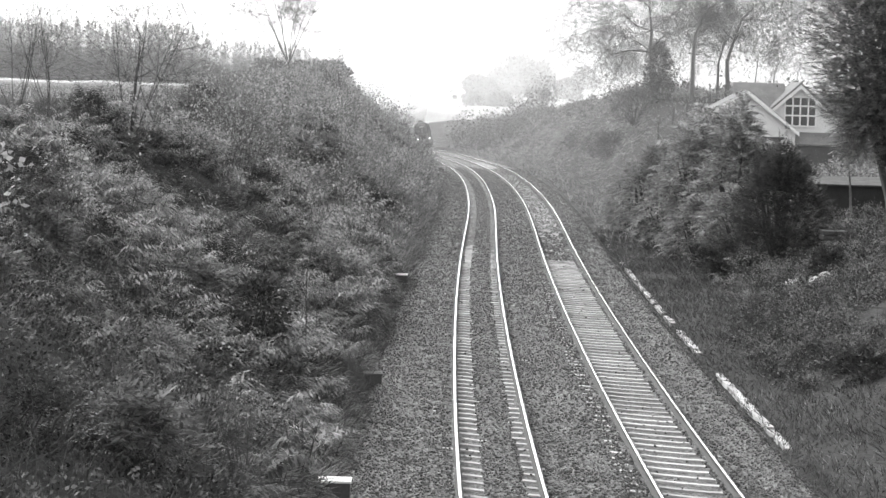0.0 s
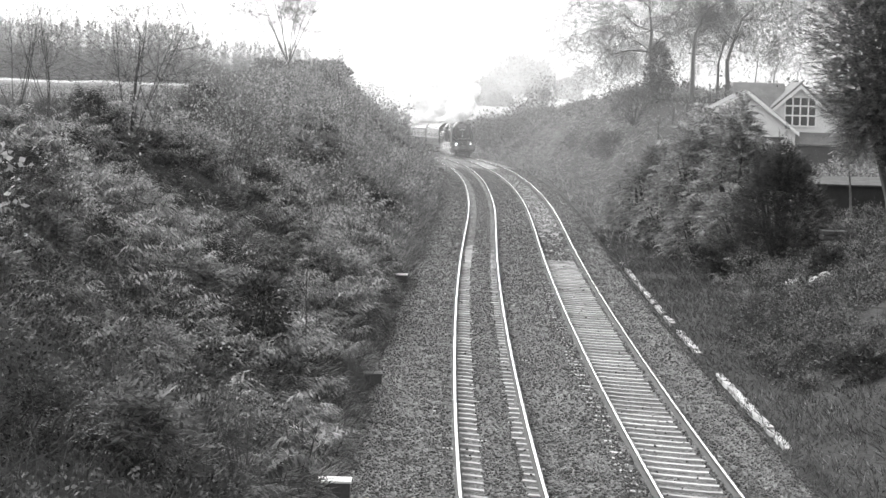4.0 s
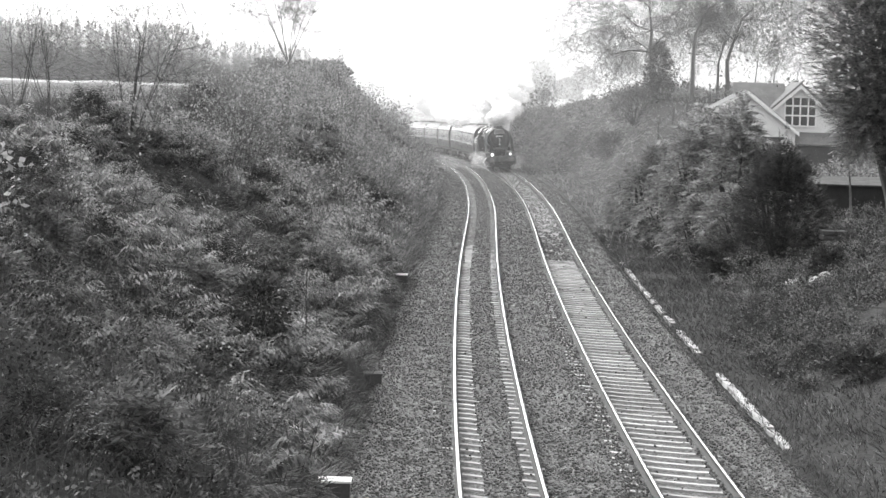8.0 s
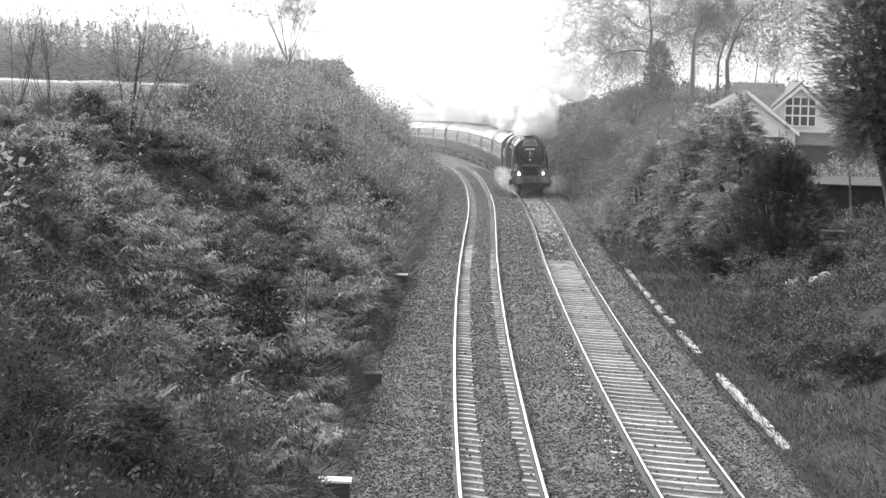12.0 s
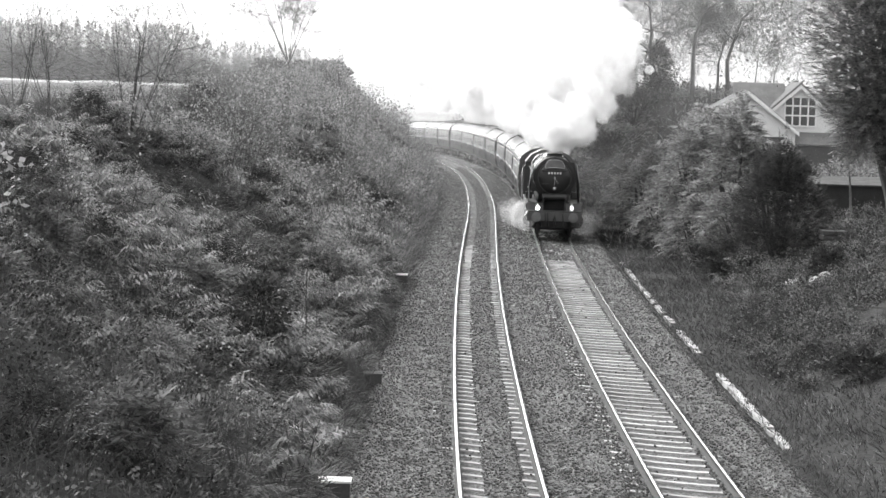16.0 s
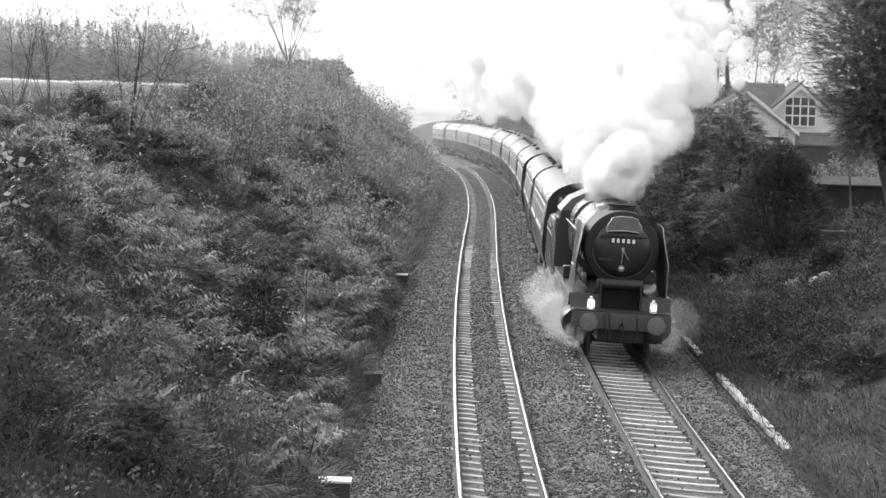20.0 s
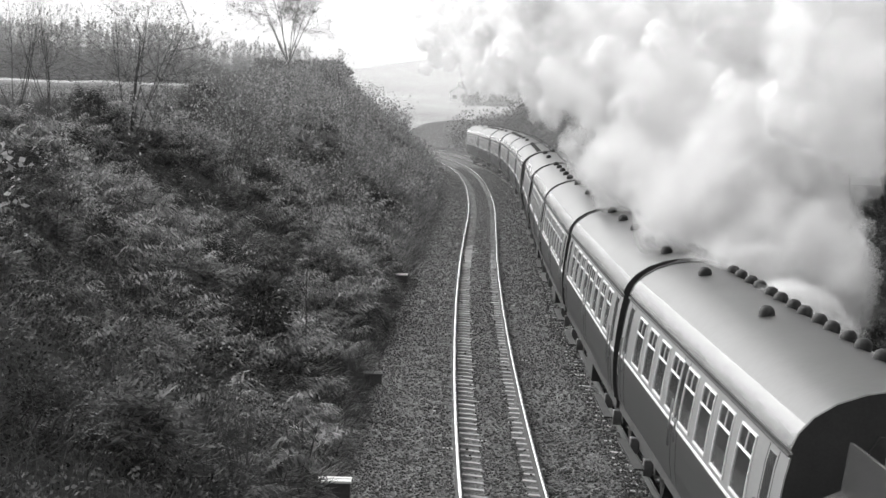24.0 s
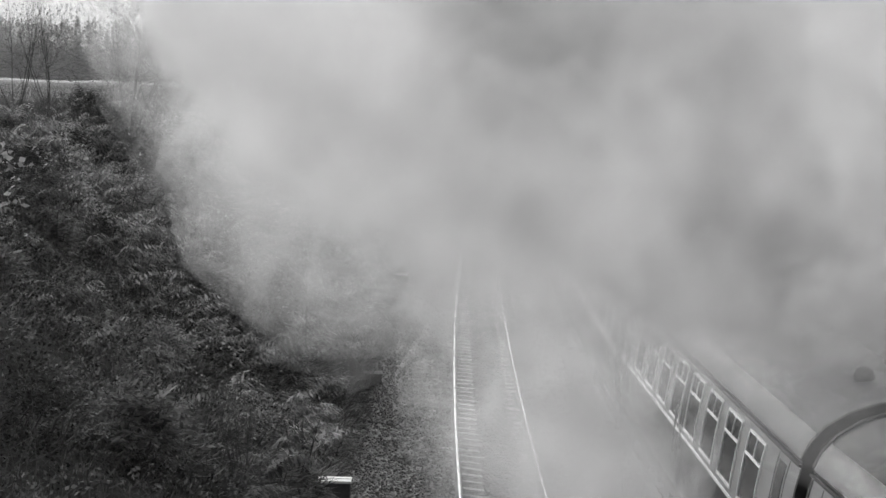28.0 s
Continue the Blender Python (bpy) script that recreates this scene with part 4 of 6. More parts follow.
def build_coach(vent_plan, first=False, label="maroon and cream railway coach with grey roof"):
    C = thing("railway_coach", pose(0, 0, 0), label, "railway coach", "coaches of the train")
    for sx, nm in ((-1, "side"), (1, "side")):
        bm = bmesh.new()
        panel(bm, sx, 0.0, CL, 1.08, 1.95, -0.03, 0.0)
        bmesh.ops.recalc_face_normals(bm, faces=bm.faces)
        part("lower_side", bm, M_MAROON, C, "maroon lower body side")
        up = bmesh.new()
        panel(up, sx, 0.0, CL, 1.95, 3.02, -0.03, 0.0)
        bmesh.ops.recalc_face_normals(up, faces=up.faces)
        upper = part("upper_side", up, M_CREAM, C, "cream upper body side")
        ln = bmesh.new()
        panel(ln, sx, 0.02, CL - 0.02, 1.935, 1.975, 0.0, 0.012)
        panel(ln, sx, 0.02, CL - 0.02, 2.965, 2.99, 0.0, 0.010)
        bmesh.ops.recalc_face_normals(ln, faces=ln.faces)
        part("lining", ln, M_WHITE, C, "pale lining along the waist")
        top = bmesh.new()
        panel(top, sx, 0.0, CL, 2.99, 3.02, 0.0, 0.05)
        bmesh.ops.recalc_face_normals(top, faces=top.faces)
        part("gutter", top, M_RUBBER, C)
        doors = (0.75, CL - 1.35, 9.4)
        for y, w in WINDOWS_A:
            if any(abs(y + w / 2 - d - 0.3) < 0.9 for d in doors[2:]):
                continue
            g = bmesh.new()
            panel(g, sx, y, y + w, 2.08, 2.86, -0.01, 0.006)
            bmesh.ops.recalc_face_normals(g, faces=g.faces)
            win = part("window", g, M_WINDOW, upper, "dark window with pale frame")
            fr = bmesh.new()
            panel(fr, sx, y - 0.03, y, 2.05, 2.89, -0.005, 0.022)
            panel(fr, sx, y + w, y + w + 0.03, 2.05, 2.89, -0.005, 0.022)
            panel(fr, sx, y, y + w, 2.05, 2.08, -0.005, 0.022)
            panel(fr, sx, y, y + w, 2.86, 2.89, -0.005, 0.022)
            panel(fr, sx, y, y + w, 2.60, 2.63, -0.005, 0.018)
            panel(fr, sx, y + w / 2 - 0.012, y + w / 2 + 0.012, 2.63, 2.86, -0.005, 0.018)
            bmesh.ops.recalc_face_normals(fr, faces=fr.faces)
            part("window_frame", fr, M_WHITE, win)
        for y in doors:
            g = bmesh.new()
            for a, b, c, d in ((y - 0.02, y, 1.12, 2.95), (y + 0.7, y + 0.72, 1.12, 2.95)):
                panel(g, sx, a, b, c, d, 0.0, 0.004)
            bmesh.ops.recalc_face_normals(g, faces=g.faces)
            dr = part("door_gap", g, M_UNDER, C, "dark joint round the door")
            w = bmesh.new()
            panel(w, sx, y + 0.12, y + 0.58, 2.06, 2.88, -0.005, 0.008)
            bmesh.ops.recalc_face_normals(w, faces=w.faces)
            part("door_window", w, M_WINDOW, dr)
            for nm, a, b, c, d in (("door_handle", 0.06, 0.085, 1.75, 2.1), ("grab_rail", 0.78, 0.8, 1.6, 2.3)):
                hd = bmesh.new()
                panel(hd, sx, y + a, y + b, c, d, 0.02, 0.05)
                bmesh.ops.recalc_face_normals(hd, faces=hd.faces)
                part(nm, hd, M_STEEL, dr)
        # footboard, battery boxes and truss
        part("solebar", box(min(sx * 1.18, sx * 1.24), max(sx * 1.18, sx * 1.24), 0.1, CL - 0.1, 0.86, 1.08), M_UNDER, C)
        part("battery_box", box(min(sx * 0.75, sx * 1.2), max(sx * 0.75, sx * 1.2), 8.2, 10.4, 0.4, 0.86, bevel=0.02), M_UNDER, C)
        part("footboard", box(min(sx * 1.2, sx * 1.36), max(sx * 1.2, sx * 1.36), 1.3, 4.9, 0.50, 0.53), M_UNDER, C)
        part("footboard", box(min(sx * 1.2, sx * 1.36), max(sx * 1.2, sx * 1.36), CL - 4.9, CL - 1.3, 0.50, 0.53), M_UNDER, C)
    rp = [(-x, z) for x, z in ROOF] + [(x, z) for x, z in ROOF[-2::-1]] + [(1.2, 3.0), (-1.2, 3.0)]
    roof = part("roof", loft([[(x, y, z) for x, z in rp] for y in (0.06, CL - 0.06)]), M_ROOF, C, "smooth grey coach roof with a wet sheen", True)
    # added strips that carry the reflected streak along both roof edges
    for sx in (-1, 1):
        part("cantrail", loft([[(sx * x, y, z) for x, z in ((1.295, 3.065), (1.228, 3.245), (1.15, 3.35), (1.12, 3.33), (1.2, 3.2), (1.27, 3.06))] for y in (0.08, CL - 0.08)]), M_CANTRAIL, roof, "glossy curved strip above the gutter, added for the bright sky streak", True)
    full = [(-x, z) for x, z in SIDE] + [(-x, z) for x, z in ROOF] + [(x, z) for x, z in ROOF[-2::-1]] + [(x, z) for x, z in SIDE[::-1]]
    for y0, y1 in ((-0.02, 0.07), (CL - 0.07, CL + 0.02)):
        part("end_wall", loft([[(x * 1.006, y, z + 0.02 * (z > 3)) for x, z in full] for y in (y0, y1)]), M_RUBBER, C, "black coach end")
    for y0, y1 in ((-0.27, -0.02), (CL + 0.02, CL + 0.27)):
        if first and y0 < 0:
            y0 = -0.12
        part("gangway", loft([[(x, y, z) for x, z in ((-0.5, 1.1), (-0.5, 3.1), (-0.38, 3.32), (0.38, 3.32), (0.5, 3.1), (0.5, 1.1))] for y in (y0, y1)]), M_RUBBER, C, "black corridor connection")
    for y, x in vent_plan:
        z = float(np.interp(abs(x), [p[0] for p in ROOF[::-1]], [p[1] for p in ROOF[::-1]]))
        v = part("roof_ventilator", loft([[(x + 0.115 * k * math.cos(a), y + 0.14 * k * math.sin(a), z - 0.02 + h) for a in np.linspace(0, 2 * math.pi, 12, False)] for k, h in ((1.0, 0.0), (1.05, 0.07), (0.85, 0.13), (0.4, 0.165))]), M_RUBBER, roof, "dark domed roof ventilator", True)
    part("floor", box(-1.25, 1.25, 0.1, CL - 0.1, 1.0, 1.09), M_UNDER, C)
    for y in (3.0, CL - 3.0):
        bg = part("bogie", box(-1.0, 1.0, y - 1.75, y + 1.75, 0.42, 0.72, bevel=0.03), M_UNDER, C, "dark bogie")
        for dy in (-1.3, 1.3):
            w = part("wheelset", add_rod(bmesh.new(), [(-0.8, 0, 0), (0.8, 0, 0)], 0.455, 0.455, 20), M_UNDER, bg)
            w.location = (0, y + dy, 0.457)
            for sx in (-1, 1):
                part("axle_box", box(sx * 1.08 - 0.08, sx * 1.08 + 0.08, y + dy - 0.13, y + dy + 0.13, 0.34, 0.62, bevel=0.02), M_GREYPLATE, bg)
    return C


loco = build_loco()
tender = build_tender()
VENTS_A = [(1.5 + 1.17 * i + 0.12 * (i % 2), 0.34) for i in range(15)] + [(9.0, -0.34), (16.5, -0.34)]
VENTS_B = [(1.0 + 0.75 * i, 0.36) for i in range(5)] + [(8.0 + 1.0 * i, 0.36) for i in range(6)] + [(16.2 + 0.7 * i, 0.36) for i in range(4)] + [(2 + 4 * i, -0.36) for i in range(5)]
N_COACH = 11
coach_a = build_coach(VENTS_A, True, "maroon and cream railway coach next to the tender")
coach_b = build_coach(VENTS_B)
COACHES = [coach_a, coach_b]
for i in range(2, N_COACH):
    COACHES.append(copy_thing(coach_a if i % 2 == 0 else coach_b, pose(0, 0, 0)))
    tagged(COACHES[-1], "maroon and cream railway coach with grey roof")

# where the front of the locomotive is along the line, second by second
RUN_T = (0.0, 1.0, 2.0, 3.0, 5.5, 8.0, 10.0, 12.0, 14.5, 17.0, 19.0, 21.0, 23.5, 25.5, 28.0)
RUN_S = (314.0, 302.0, 288.0, 272.5, 234.4, 199.0, 171.5, 145.2, 116.3, 85.6, 60.1, 32.2, -3.6, -34.6, -72.5)


def run(t):
    """Smooth interpolation of the train's place."""
    T, S = np.array(RUN_T), np.array(RUN_S)
    m = np.gradient(S, T)
    i = int(np.clip(np.searchsorted(T, t) - 1, 0, len(T) - 2))
    h = T[i + 1] - T[i]
    u = (t - T[i]) / h
    return float((2 * u**3 - 3 * u**2 + 1) * S[i] + (u**3 - 2 * u**2 + u) * h * m[i] + (-2 * u**3 + 3 * u**2) * S[i + 1] + (u**3 - u**2) * h * m[i + 1])
SL_MESH = sleeper_mesh()
for k in range(300):
    s = 20 + 0.768 * k
    for tr, o in ((TRACK_R, 0.0), (TRACK_L, -SPACING)):
        ob = part("sleeper", SL_MESH, None, tr)
        ob.matrix_basis = track_pose(s, o)


# ---- ground cover of the cutting sides
def cover(name, n, s0, s1, o0, o1, length, width, mat, seed, label, lean=0.5, mask=None, power=1.0, up=0.5):
    """Blades of grass on the ground between s0..s1 and o0..o1, leaning downhill."""
    rs = np.random.RandomState(seed)
    s = s0 + (s1 - s0) * rs.uniform(0, 1, n) ** power
    o = rs.uniform(o0, o1, n)
    x, y = at(s, o)
    if mask is not None:
        keep = mask(x, y, rs.uniform(0, 1, n))
        s, o, x, y = s[keep], o[keep], x[keep], y[keep]
    n = len(s)
    z = ground_z(s, o) - 0.04
    t = np.interp(s, S_ARR, TH)
    e = 0.3
    slope = (ground_z(s, o + e) - ground_z(s, o - e)) / (2 * e)
    side = np.stack([np.cos(t), -np.sin(t), slope], -1) * -np.sign(slope)[:, None]
    a = rand_dir(rs, n) * 0.6 + np.array([0, 0, up]) + side * lean
    a = unit(a) * (length * rs.uniform(0.5, 1.3, (n, 1)) * (1 + 0.4 * wob(x, y, 0.9, seed)[:, None]))
    w = unit(np.cross(a, rand_dir(rs, n))) * width
    V, F = blades(np.stack([x, y, z], -1), a, w)
    return tagged(part(name, mesh_np(name, V, F, mat), None), label, "grass", kind="stuff")


def patch(f, seed, lo):
    return lambda x, y, r: wob(x, y, f, seed) + r * 0.5 > lo


cover("rough_grass", 34000, 4, 75, -17.5, -6.2, 0.40, 0.022, M_GRASS, 11, "rough uncut grass on the cutting side", 0.15, up=0.7)
cover("dry_grass", 26000, 14, 90, -12.0, -6.1, 0.42, 0.02, M_STRAW, 12, "pale dry grass hanging down the cutting side", 0.9, patch(0.55, 31, 0.3), up=0.35)
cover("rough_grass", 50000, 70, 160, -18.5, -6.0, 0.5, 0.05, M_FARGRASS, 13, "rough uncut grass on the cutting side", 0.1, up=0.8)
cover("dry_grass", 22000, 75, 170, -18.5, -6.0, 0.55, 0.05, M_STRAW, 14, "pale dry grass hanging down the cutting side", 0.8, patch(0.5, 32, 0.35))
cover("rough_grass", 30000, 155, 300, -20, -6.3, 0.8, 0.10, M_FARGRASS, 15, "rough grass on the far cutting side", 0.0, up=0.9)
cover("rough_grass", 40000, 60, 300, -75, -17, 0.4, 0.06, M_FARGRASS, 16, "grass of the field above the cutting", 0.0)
cover("verge_grass", 34000, 15, 110, 2.5, 5.6, 0.20, 0.022, M_VERGE, 17, "short grass of the track-side verge", 0.3)
cover("verge_straw", 9000, 15, 120, 2.7, 6.5, 0.22, 0.018, M_STRAW, 18, "dry grass in the verge", 0.3, patch(0.5, 33, 0.3))
cover("bank_grass", 36000, 15, 120, 4.2, 20, 0.5, 0.028, M_VERGE, 19, "rough grass on the low bank", 0.5, patch(0.5, 39, -0.1))
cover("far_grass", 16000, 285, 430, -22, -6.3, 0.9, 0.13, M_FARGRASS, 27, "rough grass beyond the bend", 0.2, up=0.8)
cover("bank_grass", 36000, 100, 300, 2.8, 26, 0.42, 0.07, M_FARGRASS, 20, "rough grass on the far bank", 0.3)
cover("verge_straw", 14000, 110, 240, 4.6, 9.5, 0.6, 0.06, M_STRAW, 25, "pale dry grass hanging on the far bank", 0.9, patch(0.35, 38, 0.2), up=0.35)
cover("verge_straw", 9000, 225, 330, 3.4, 10, 0.7, 0.09, M_STRAW, 26, "pale dry grass hanging on the far bank", 0.8, up=0.35)
cover("verge_straw", 22000, 95, 330, 2.8, 16, 0.42, 0.06, M_STRAW, 21, "dry grass on the far bank", 0.5, patch(0.3, 34, 0.4))


def fronds(rs, P, az, L, pairs=11, arch=1.0):
    """Arching fern fronds from the points P: leaflets in pairs that shorten towards the tip."""
    n = len(P)
    u = ((np.arange(pairs) + 1.0) / pairs)[None, :, None]
    d = np.stack([np.cos(az), np.sin(az), np.zeros(n)], -1)[:, None]
    side = np.stack([-np.sin(az), np.cos(az), np.zeros(n)], -1)[:, None]
    turn = (rs.normal(size=n) * 0.35)[:, None, None]
    side = side * np.cos(turn) + np.array([0, 0, 1.0]) * np.sin(turn)
    L = L[:, None, None]
    sway = rs.normal(size=(n, 1, 1)) * 0.16
    c = P[:, None] + d * L * u * 0.85 + side * L * sway * u * u
    c = c + np.array([0, 0, 1.0]) * L * arch * (1.15 * u - 1.0 * u * u) * rs.uniform(0.7, 1.15, (n, 1, 1))
    l = L * 0.26 * (1 - u) ** 0.8 * np.minimum(1, 0.45 + 3 * u) + 0.025
    V, F, k = [], [], 0
    for sg in (-1, 1):
        A = (side * sg + d * 0.5 + np.array([0, 0, -0.45]) + rs.normal(size=c.shape) * 0.08) * l
        v, f = blades(c.reshape(-1, 3), A.reshape(-1, 3), (d * l * 0.34).reshape(-1, 3))
        V.append(v)
        F.append(f + k)
        k += len(v)
    return np.concatenate(V), np.concatenate(F)


def bracken(name, n, s0, s1, o0, o1, size, per, pairs, mat, seed, label, mask, z_up=0.0):
    """Ferns: clumps of arching fronds that lean down the slope."""
    rs = np.random.RandomState(seed)
    s = rs.uniform(s0, s1, n * 4)
    o = rs.uniform(o0, o1, n * 4)
    x, y = at(s, o)
    keep = np.flatnonzero(mask(x, y, rs.uniform(0, 1, n * 4)))[:n]
    s, o, x, y = s[keep], o[keep], x[keep], y[keep]
    P = np.repeat(np.stack([x, y, ground_z(s, o) + z_up], -1), per, axis=0)
    h = np.repeat(size * rs.uniform(0.6, 1.25, len(s)), per) * rs.uniform(0.75, 1.15, len(P))
    down = -np.repeat(np.interp(s, S_ARR, TH), per) + (math.pi if o0 > 0 else 0.0)
    az = down + rs.normal(size=len(P)) * 1.9
    V, F = fronds(rs, P + rs.normal(size=P.shape) * np.array([0.08, 0.08, 0.0]), az, h, pairs, 1.35)
    return tagged(part(name, mesh_np(name, V, F, mat), None), label, "ferns", kind="stuff")


bracken("bracken", 700, 30, 78, -16.5, -6.9, 0.98, 9, 11, M_BRACKEN, 6, "arching bracken fronds on the cutting side", lambda x, y, r: wob(x, y, 0.55, 41) + r * 0.5 > 0.05)
bracken("bracken", 520, 18, 80, -16.5, -6.9, 0.8, 8, 10, M_BRAMBLE, 8, "green bracken fronds on the cutting side", lambda x, y, r: wob(x, y, 0.55, 41) + r * 0.5 < 0.3)
bracken("dry_bracken", 230, 36, 90, -16.5, -6.8, 0.8, 8, 10, M_STRAW, 7, "pale dying bracken fronds on the cutting side", lambda x, y, r: wob(x, y, 0.4, 83) + r * 0.5 > 0.45)
bracken("bracken", 520, 74, 165, -17.5, -6.9, 1.15, 7, 7, M_BRACKEN, 9, "bracken fronds on the cutting side", lambda x, y, r: wob(x, y, 0.4, 82) + r * 0.6 > 0.1)
bracken("bracken", 150, 34, 90, 5.2, 13.0, 0.8, 8, 10, M_BRAMBLE, 10, "bracken fronds on the low bank", lambda x, y, r: wob(x, y, 0.6, 84) + r * 0.5 > 0.1)


def thicket(name, n_clumps, per, s0, s1, o0, o1, r, size, mat, seed, label, mask=None, aspect=0.55):
    """Low mounds of leaves that grow into one another."""
    rs = np.random.RandomState(seed)
    P, O = [], []
    while len(P) < n_clumps:
        s, o = rs.uniform(s0, s1), rs.uniform(o0, o1)
        x, y = at(s, o)
        if mask is not None and not mask(x, y, rs.uniform()):
            continue
        z = float(ground_z(s, o))
        d = rand_dir(rs, per)
        d[:, 2] = np.abs(d[:, 2])
        rr = r * rs.uniform(0.5, 1.3)
        P.append(np.array([float(x), float(y), z - 0.1]) + d * rr * rs.uniform(0.55, 1.05, (per, 1)) * np.array([1, 1, 0.9]))
        O.append(d)
    return tagged(part(name, leaf_mesh(name, np.concatenate(P), size, mat, rs, 0.15, np.concatenate(O), aspect), None), label, "brambles", kind="stuff")


# near-black leaf mounds paint the shade of the gaps among the fronds
thicket("dark_hollows", 330, 150, 6, 80, -16.5, -7.6, 0.6, 0.06, M_DEEP, 63, "undergrowth between the ferns, darkened with the shade of the hollows", lambda x, y, r: wob(x, y, 0.6, 81) + r * 0.3 < 0.0)


def bare_stems():
    """Thin bare stalks and canes standing in the undergrowth."""
    rs = np.random.RandomState(64)
    seg = []
    for i in range(1100):
        s, o = 6 + 110 * rs.uniform(0, 1), rs.uniform(-17, -7.4)
        x, y = at(s, o)
        p = np.array([float(x), float(y), float(ground_z(s, o)) - 0.05])
        d = np.array([rs.normal() * 0.3, rs.normal() * 0.3, 1.0])
        L = rs.uniform(0.6, 1.7)
        q = p + d * L * 0.55
        e = q + (d + rs.normal(size=3) * 0.35) * L * 0.45
        w = 0.005 + 0.00006 * s
        seg += [(*p, *q, w * 1.3, w), (*q, *e, w, w * 0.4)]
        for k in range(rs.randint(1, 4)):
            f = q + (e - q) * rs.uniform(0, 0.7)
            g = f + (d * 0.5 + rs.normal(size=3) * 0.6) * L * 0.22
            seg.append((*f, *g, w * 0.7, w * 0.3))
    V, F = rods(seg, 3)
    tagged(part("bare_stems", mesh_np("bare_stems", V, F, M_TWIG), None), "thin bare stalks standing in the undergrowth", "stalks", kind="stuff")


bare_stems()
thicket("brambles", 300, 170, 2, 62, -17, -7.6, 0.75, 0.075, M_BRAMBLE, 51, "dark bramble thicket on the cutting side", lambda x, y, r: wob(x, y, 0.45, 42) + r * 0.8 > -0.1)
thicket("brambles", 230, 120, 70, 160, -18, -7.2, 0.95, 0.13, M_BRAMBLE, 52, "dark bramble thicket on the cutting side", lambda x, y, r: wob(x, y, 0.3, 43) + r * 0.6 > 0.0)
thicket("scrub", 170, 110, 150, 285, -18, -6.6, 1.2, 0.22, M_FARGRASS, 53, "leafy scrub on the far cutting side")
thicket("pale_scrub", 150, 70, 90, 250, -14, -7, 1.0, 0.15, M_LEAF, 54, "pale leaves of young willow scrub")
thicket("brambles", 360, 150, 26, 100, 5.6, 17, 0.8, 0.08, M_BRAMBLE, 55, "dark brambles on the low bank", lambda x, y, r: wob(x, y, 0.5, 44) + r * 0.6 > -0.3)
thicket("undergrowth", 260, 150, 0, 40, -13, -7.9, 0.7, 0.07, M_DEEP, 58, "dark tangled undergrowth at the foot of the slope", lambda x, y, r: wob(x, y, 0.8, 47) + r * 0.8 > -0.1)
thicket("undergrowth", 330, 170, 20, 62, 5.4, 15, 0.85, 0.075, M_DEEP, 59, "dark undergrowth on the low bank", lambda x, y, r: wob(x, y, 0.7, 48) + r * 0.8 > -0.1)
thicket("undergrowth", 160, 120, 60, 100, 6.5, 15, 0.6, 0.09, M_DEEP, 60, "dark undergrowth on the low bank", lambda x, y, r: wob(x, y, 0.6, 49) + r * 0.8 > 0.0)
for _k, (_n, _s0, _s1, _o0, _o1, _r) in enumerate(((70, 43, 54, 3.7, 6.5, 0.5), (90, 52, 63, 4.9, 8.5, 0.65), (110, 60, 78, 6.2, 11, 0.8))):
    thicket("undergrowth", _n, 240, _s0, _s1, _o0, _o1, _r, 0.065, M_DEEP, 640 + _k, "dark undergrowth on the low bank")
    thicket("brambles", _n * 2 // 3, 240, _s0, _s1, _o0 + 0.2, _o1, _r * 1.15, 0.075, M_BRAMBLE, 650 + _k, "arching brambles on the low bank")
thicket("scrub", 170, 110, 105, 190, 7.5, 20, 1.0, 0.17, M_CONIFER, 56, "scrub on the far bank", lambda x, y, r: wob(x, y, 0.25, 45) + r * 0.6 > -0.1)
thicket("scrub", 190, 100, 180, 330, 7.0, 24, 1.4, 0.28, M_FARLEAF, 57, "scrub on the far bank in the haze", lambda x, y, r: wob(x, y, 0.2, 46) + r * 0.6 > -0.2)

# ---- shrubs and trees of the left side
tree("birch_sapling", -9.79, 75.1, 4.9, 61, "young birch with thin stems and sparse leaves", leaf=M_LEAF, leaves=1900, size=0.07, stems=8, reach=0.4, top=3, split=3, trunk_r=0.026, ratio=0.5)
tree("birch_sapling", -7.6, 83.0, 3.6, 62, "young birch with thin stems and sparse leaves", leaf=M_LEAF, leaves=900, size=0.08, stems=6, top=3, split=3, trunk_r=0.018)
tree("birch_sapling", -8.75, 78.5, 4.4, 610, "young birch with thin stems and sparse leaves", leaf=M_LEAF, leaves=1200, size=0.07, stems=5, top=3, split=3, trunk_r=0.022, ratio=0.5, reach=0.45)
tree("birch_sapling", -7.4, 88.0, 3.4, 611, "young birch with thin stems and sparse leaves", leaf=M_LEAF, leaves=800, size=0.07, stems=6, top=3, split=3, trunk_r=0.018, ratio=0.5, reach=0.5)
tree("birch_sapling", -12.9, 72.5, 4.3, 612, "thin birch with few leaves", leaf=M_LEAF, leaves=500, size=0.07, stems=5, top=3, split=3, trunk_r=0.018, ratio=0.45, reach=0.3)
tree("birch_sapling", -11.8, 72.0, 3.2, 63, "young birch with thin stems and sparse leaves", leaf=M_LEAF, leaves=500, size=0.075, stems=5, top=3, split=3, trunk_r=0.018)
tree("sapling", -7.9, 49.5, 2.9, 64, "thin upright sapling with few leaves", leaf=M_LEAF, leaves=90, size=0.07, top=2, split=2, trunk_r=0.014, first=0.5, ratio=0.25)
tree("sapling", -7.5, 51.7, 1.9, 65, "thin upright sapling with few leaves", leaf=M_LEAF, leaves=80, size=0.07, top=2, split=2, trunk_r=0.012, first=0.5, ratio=0.25)
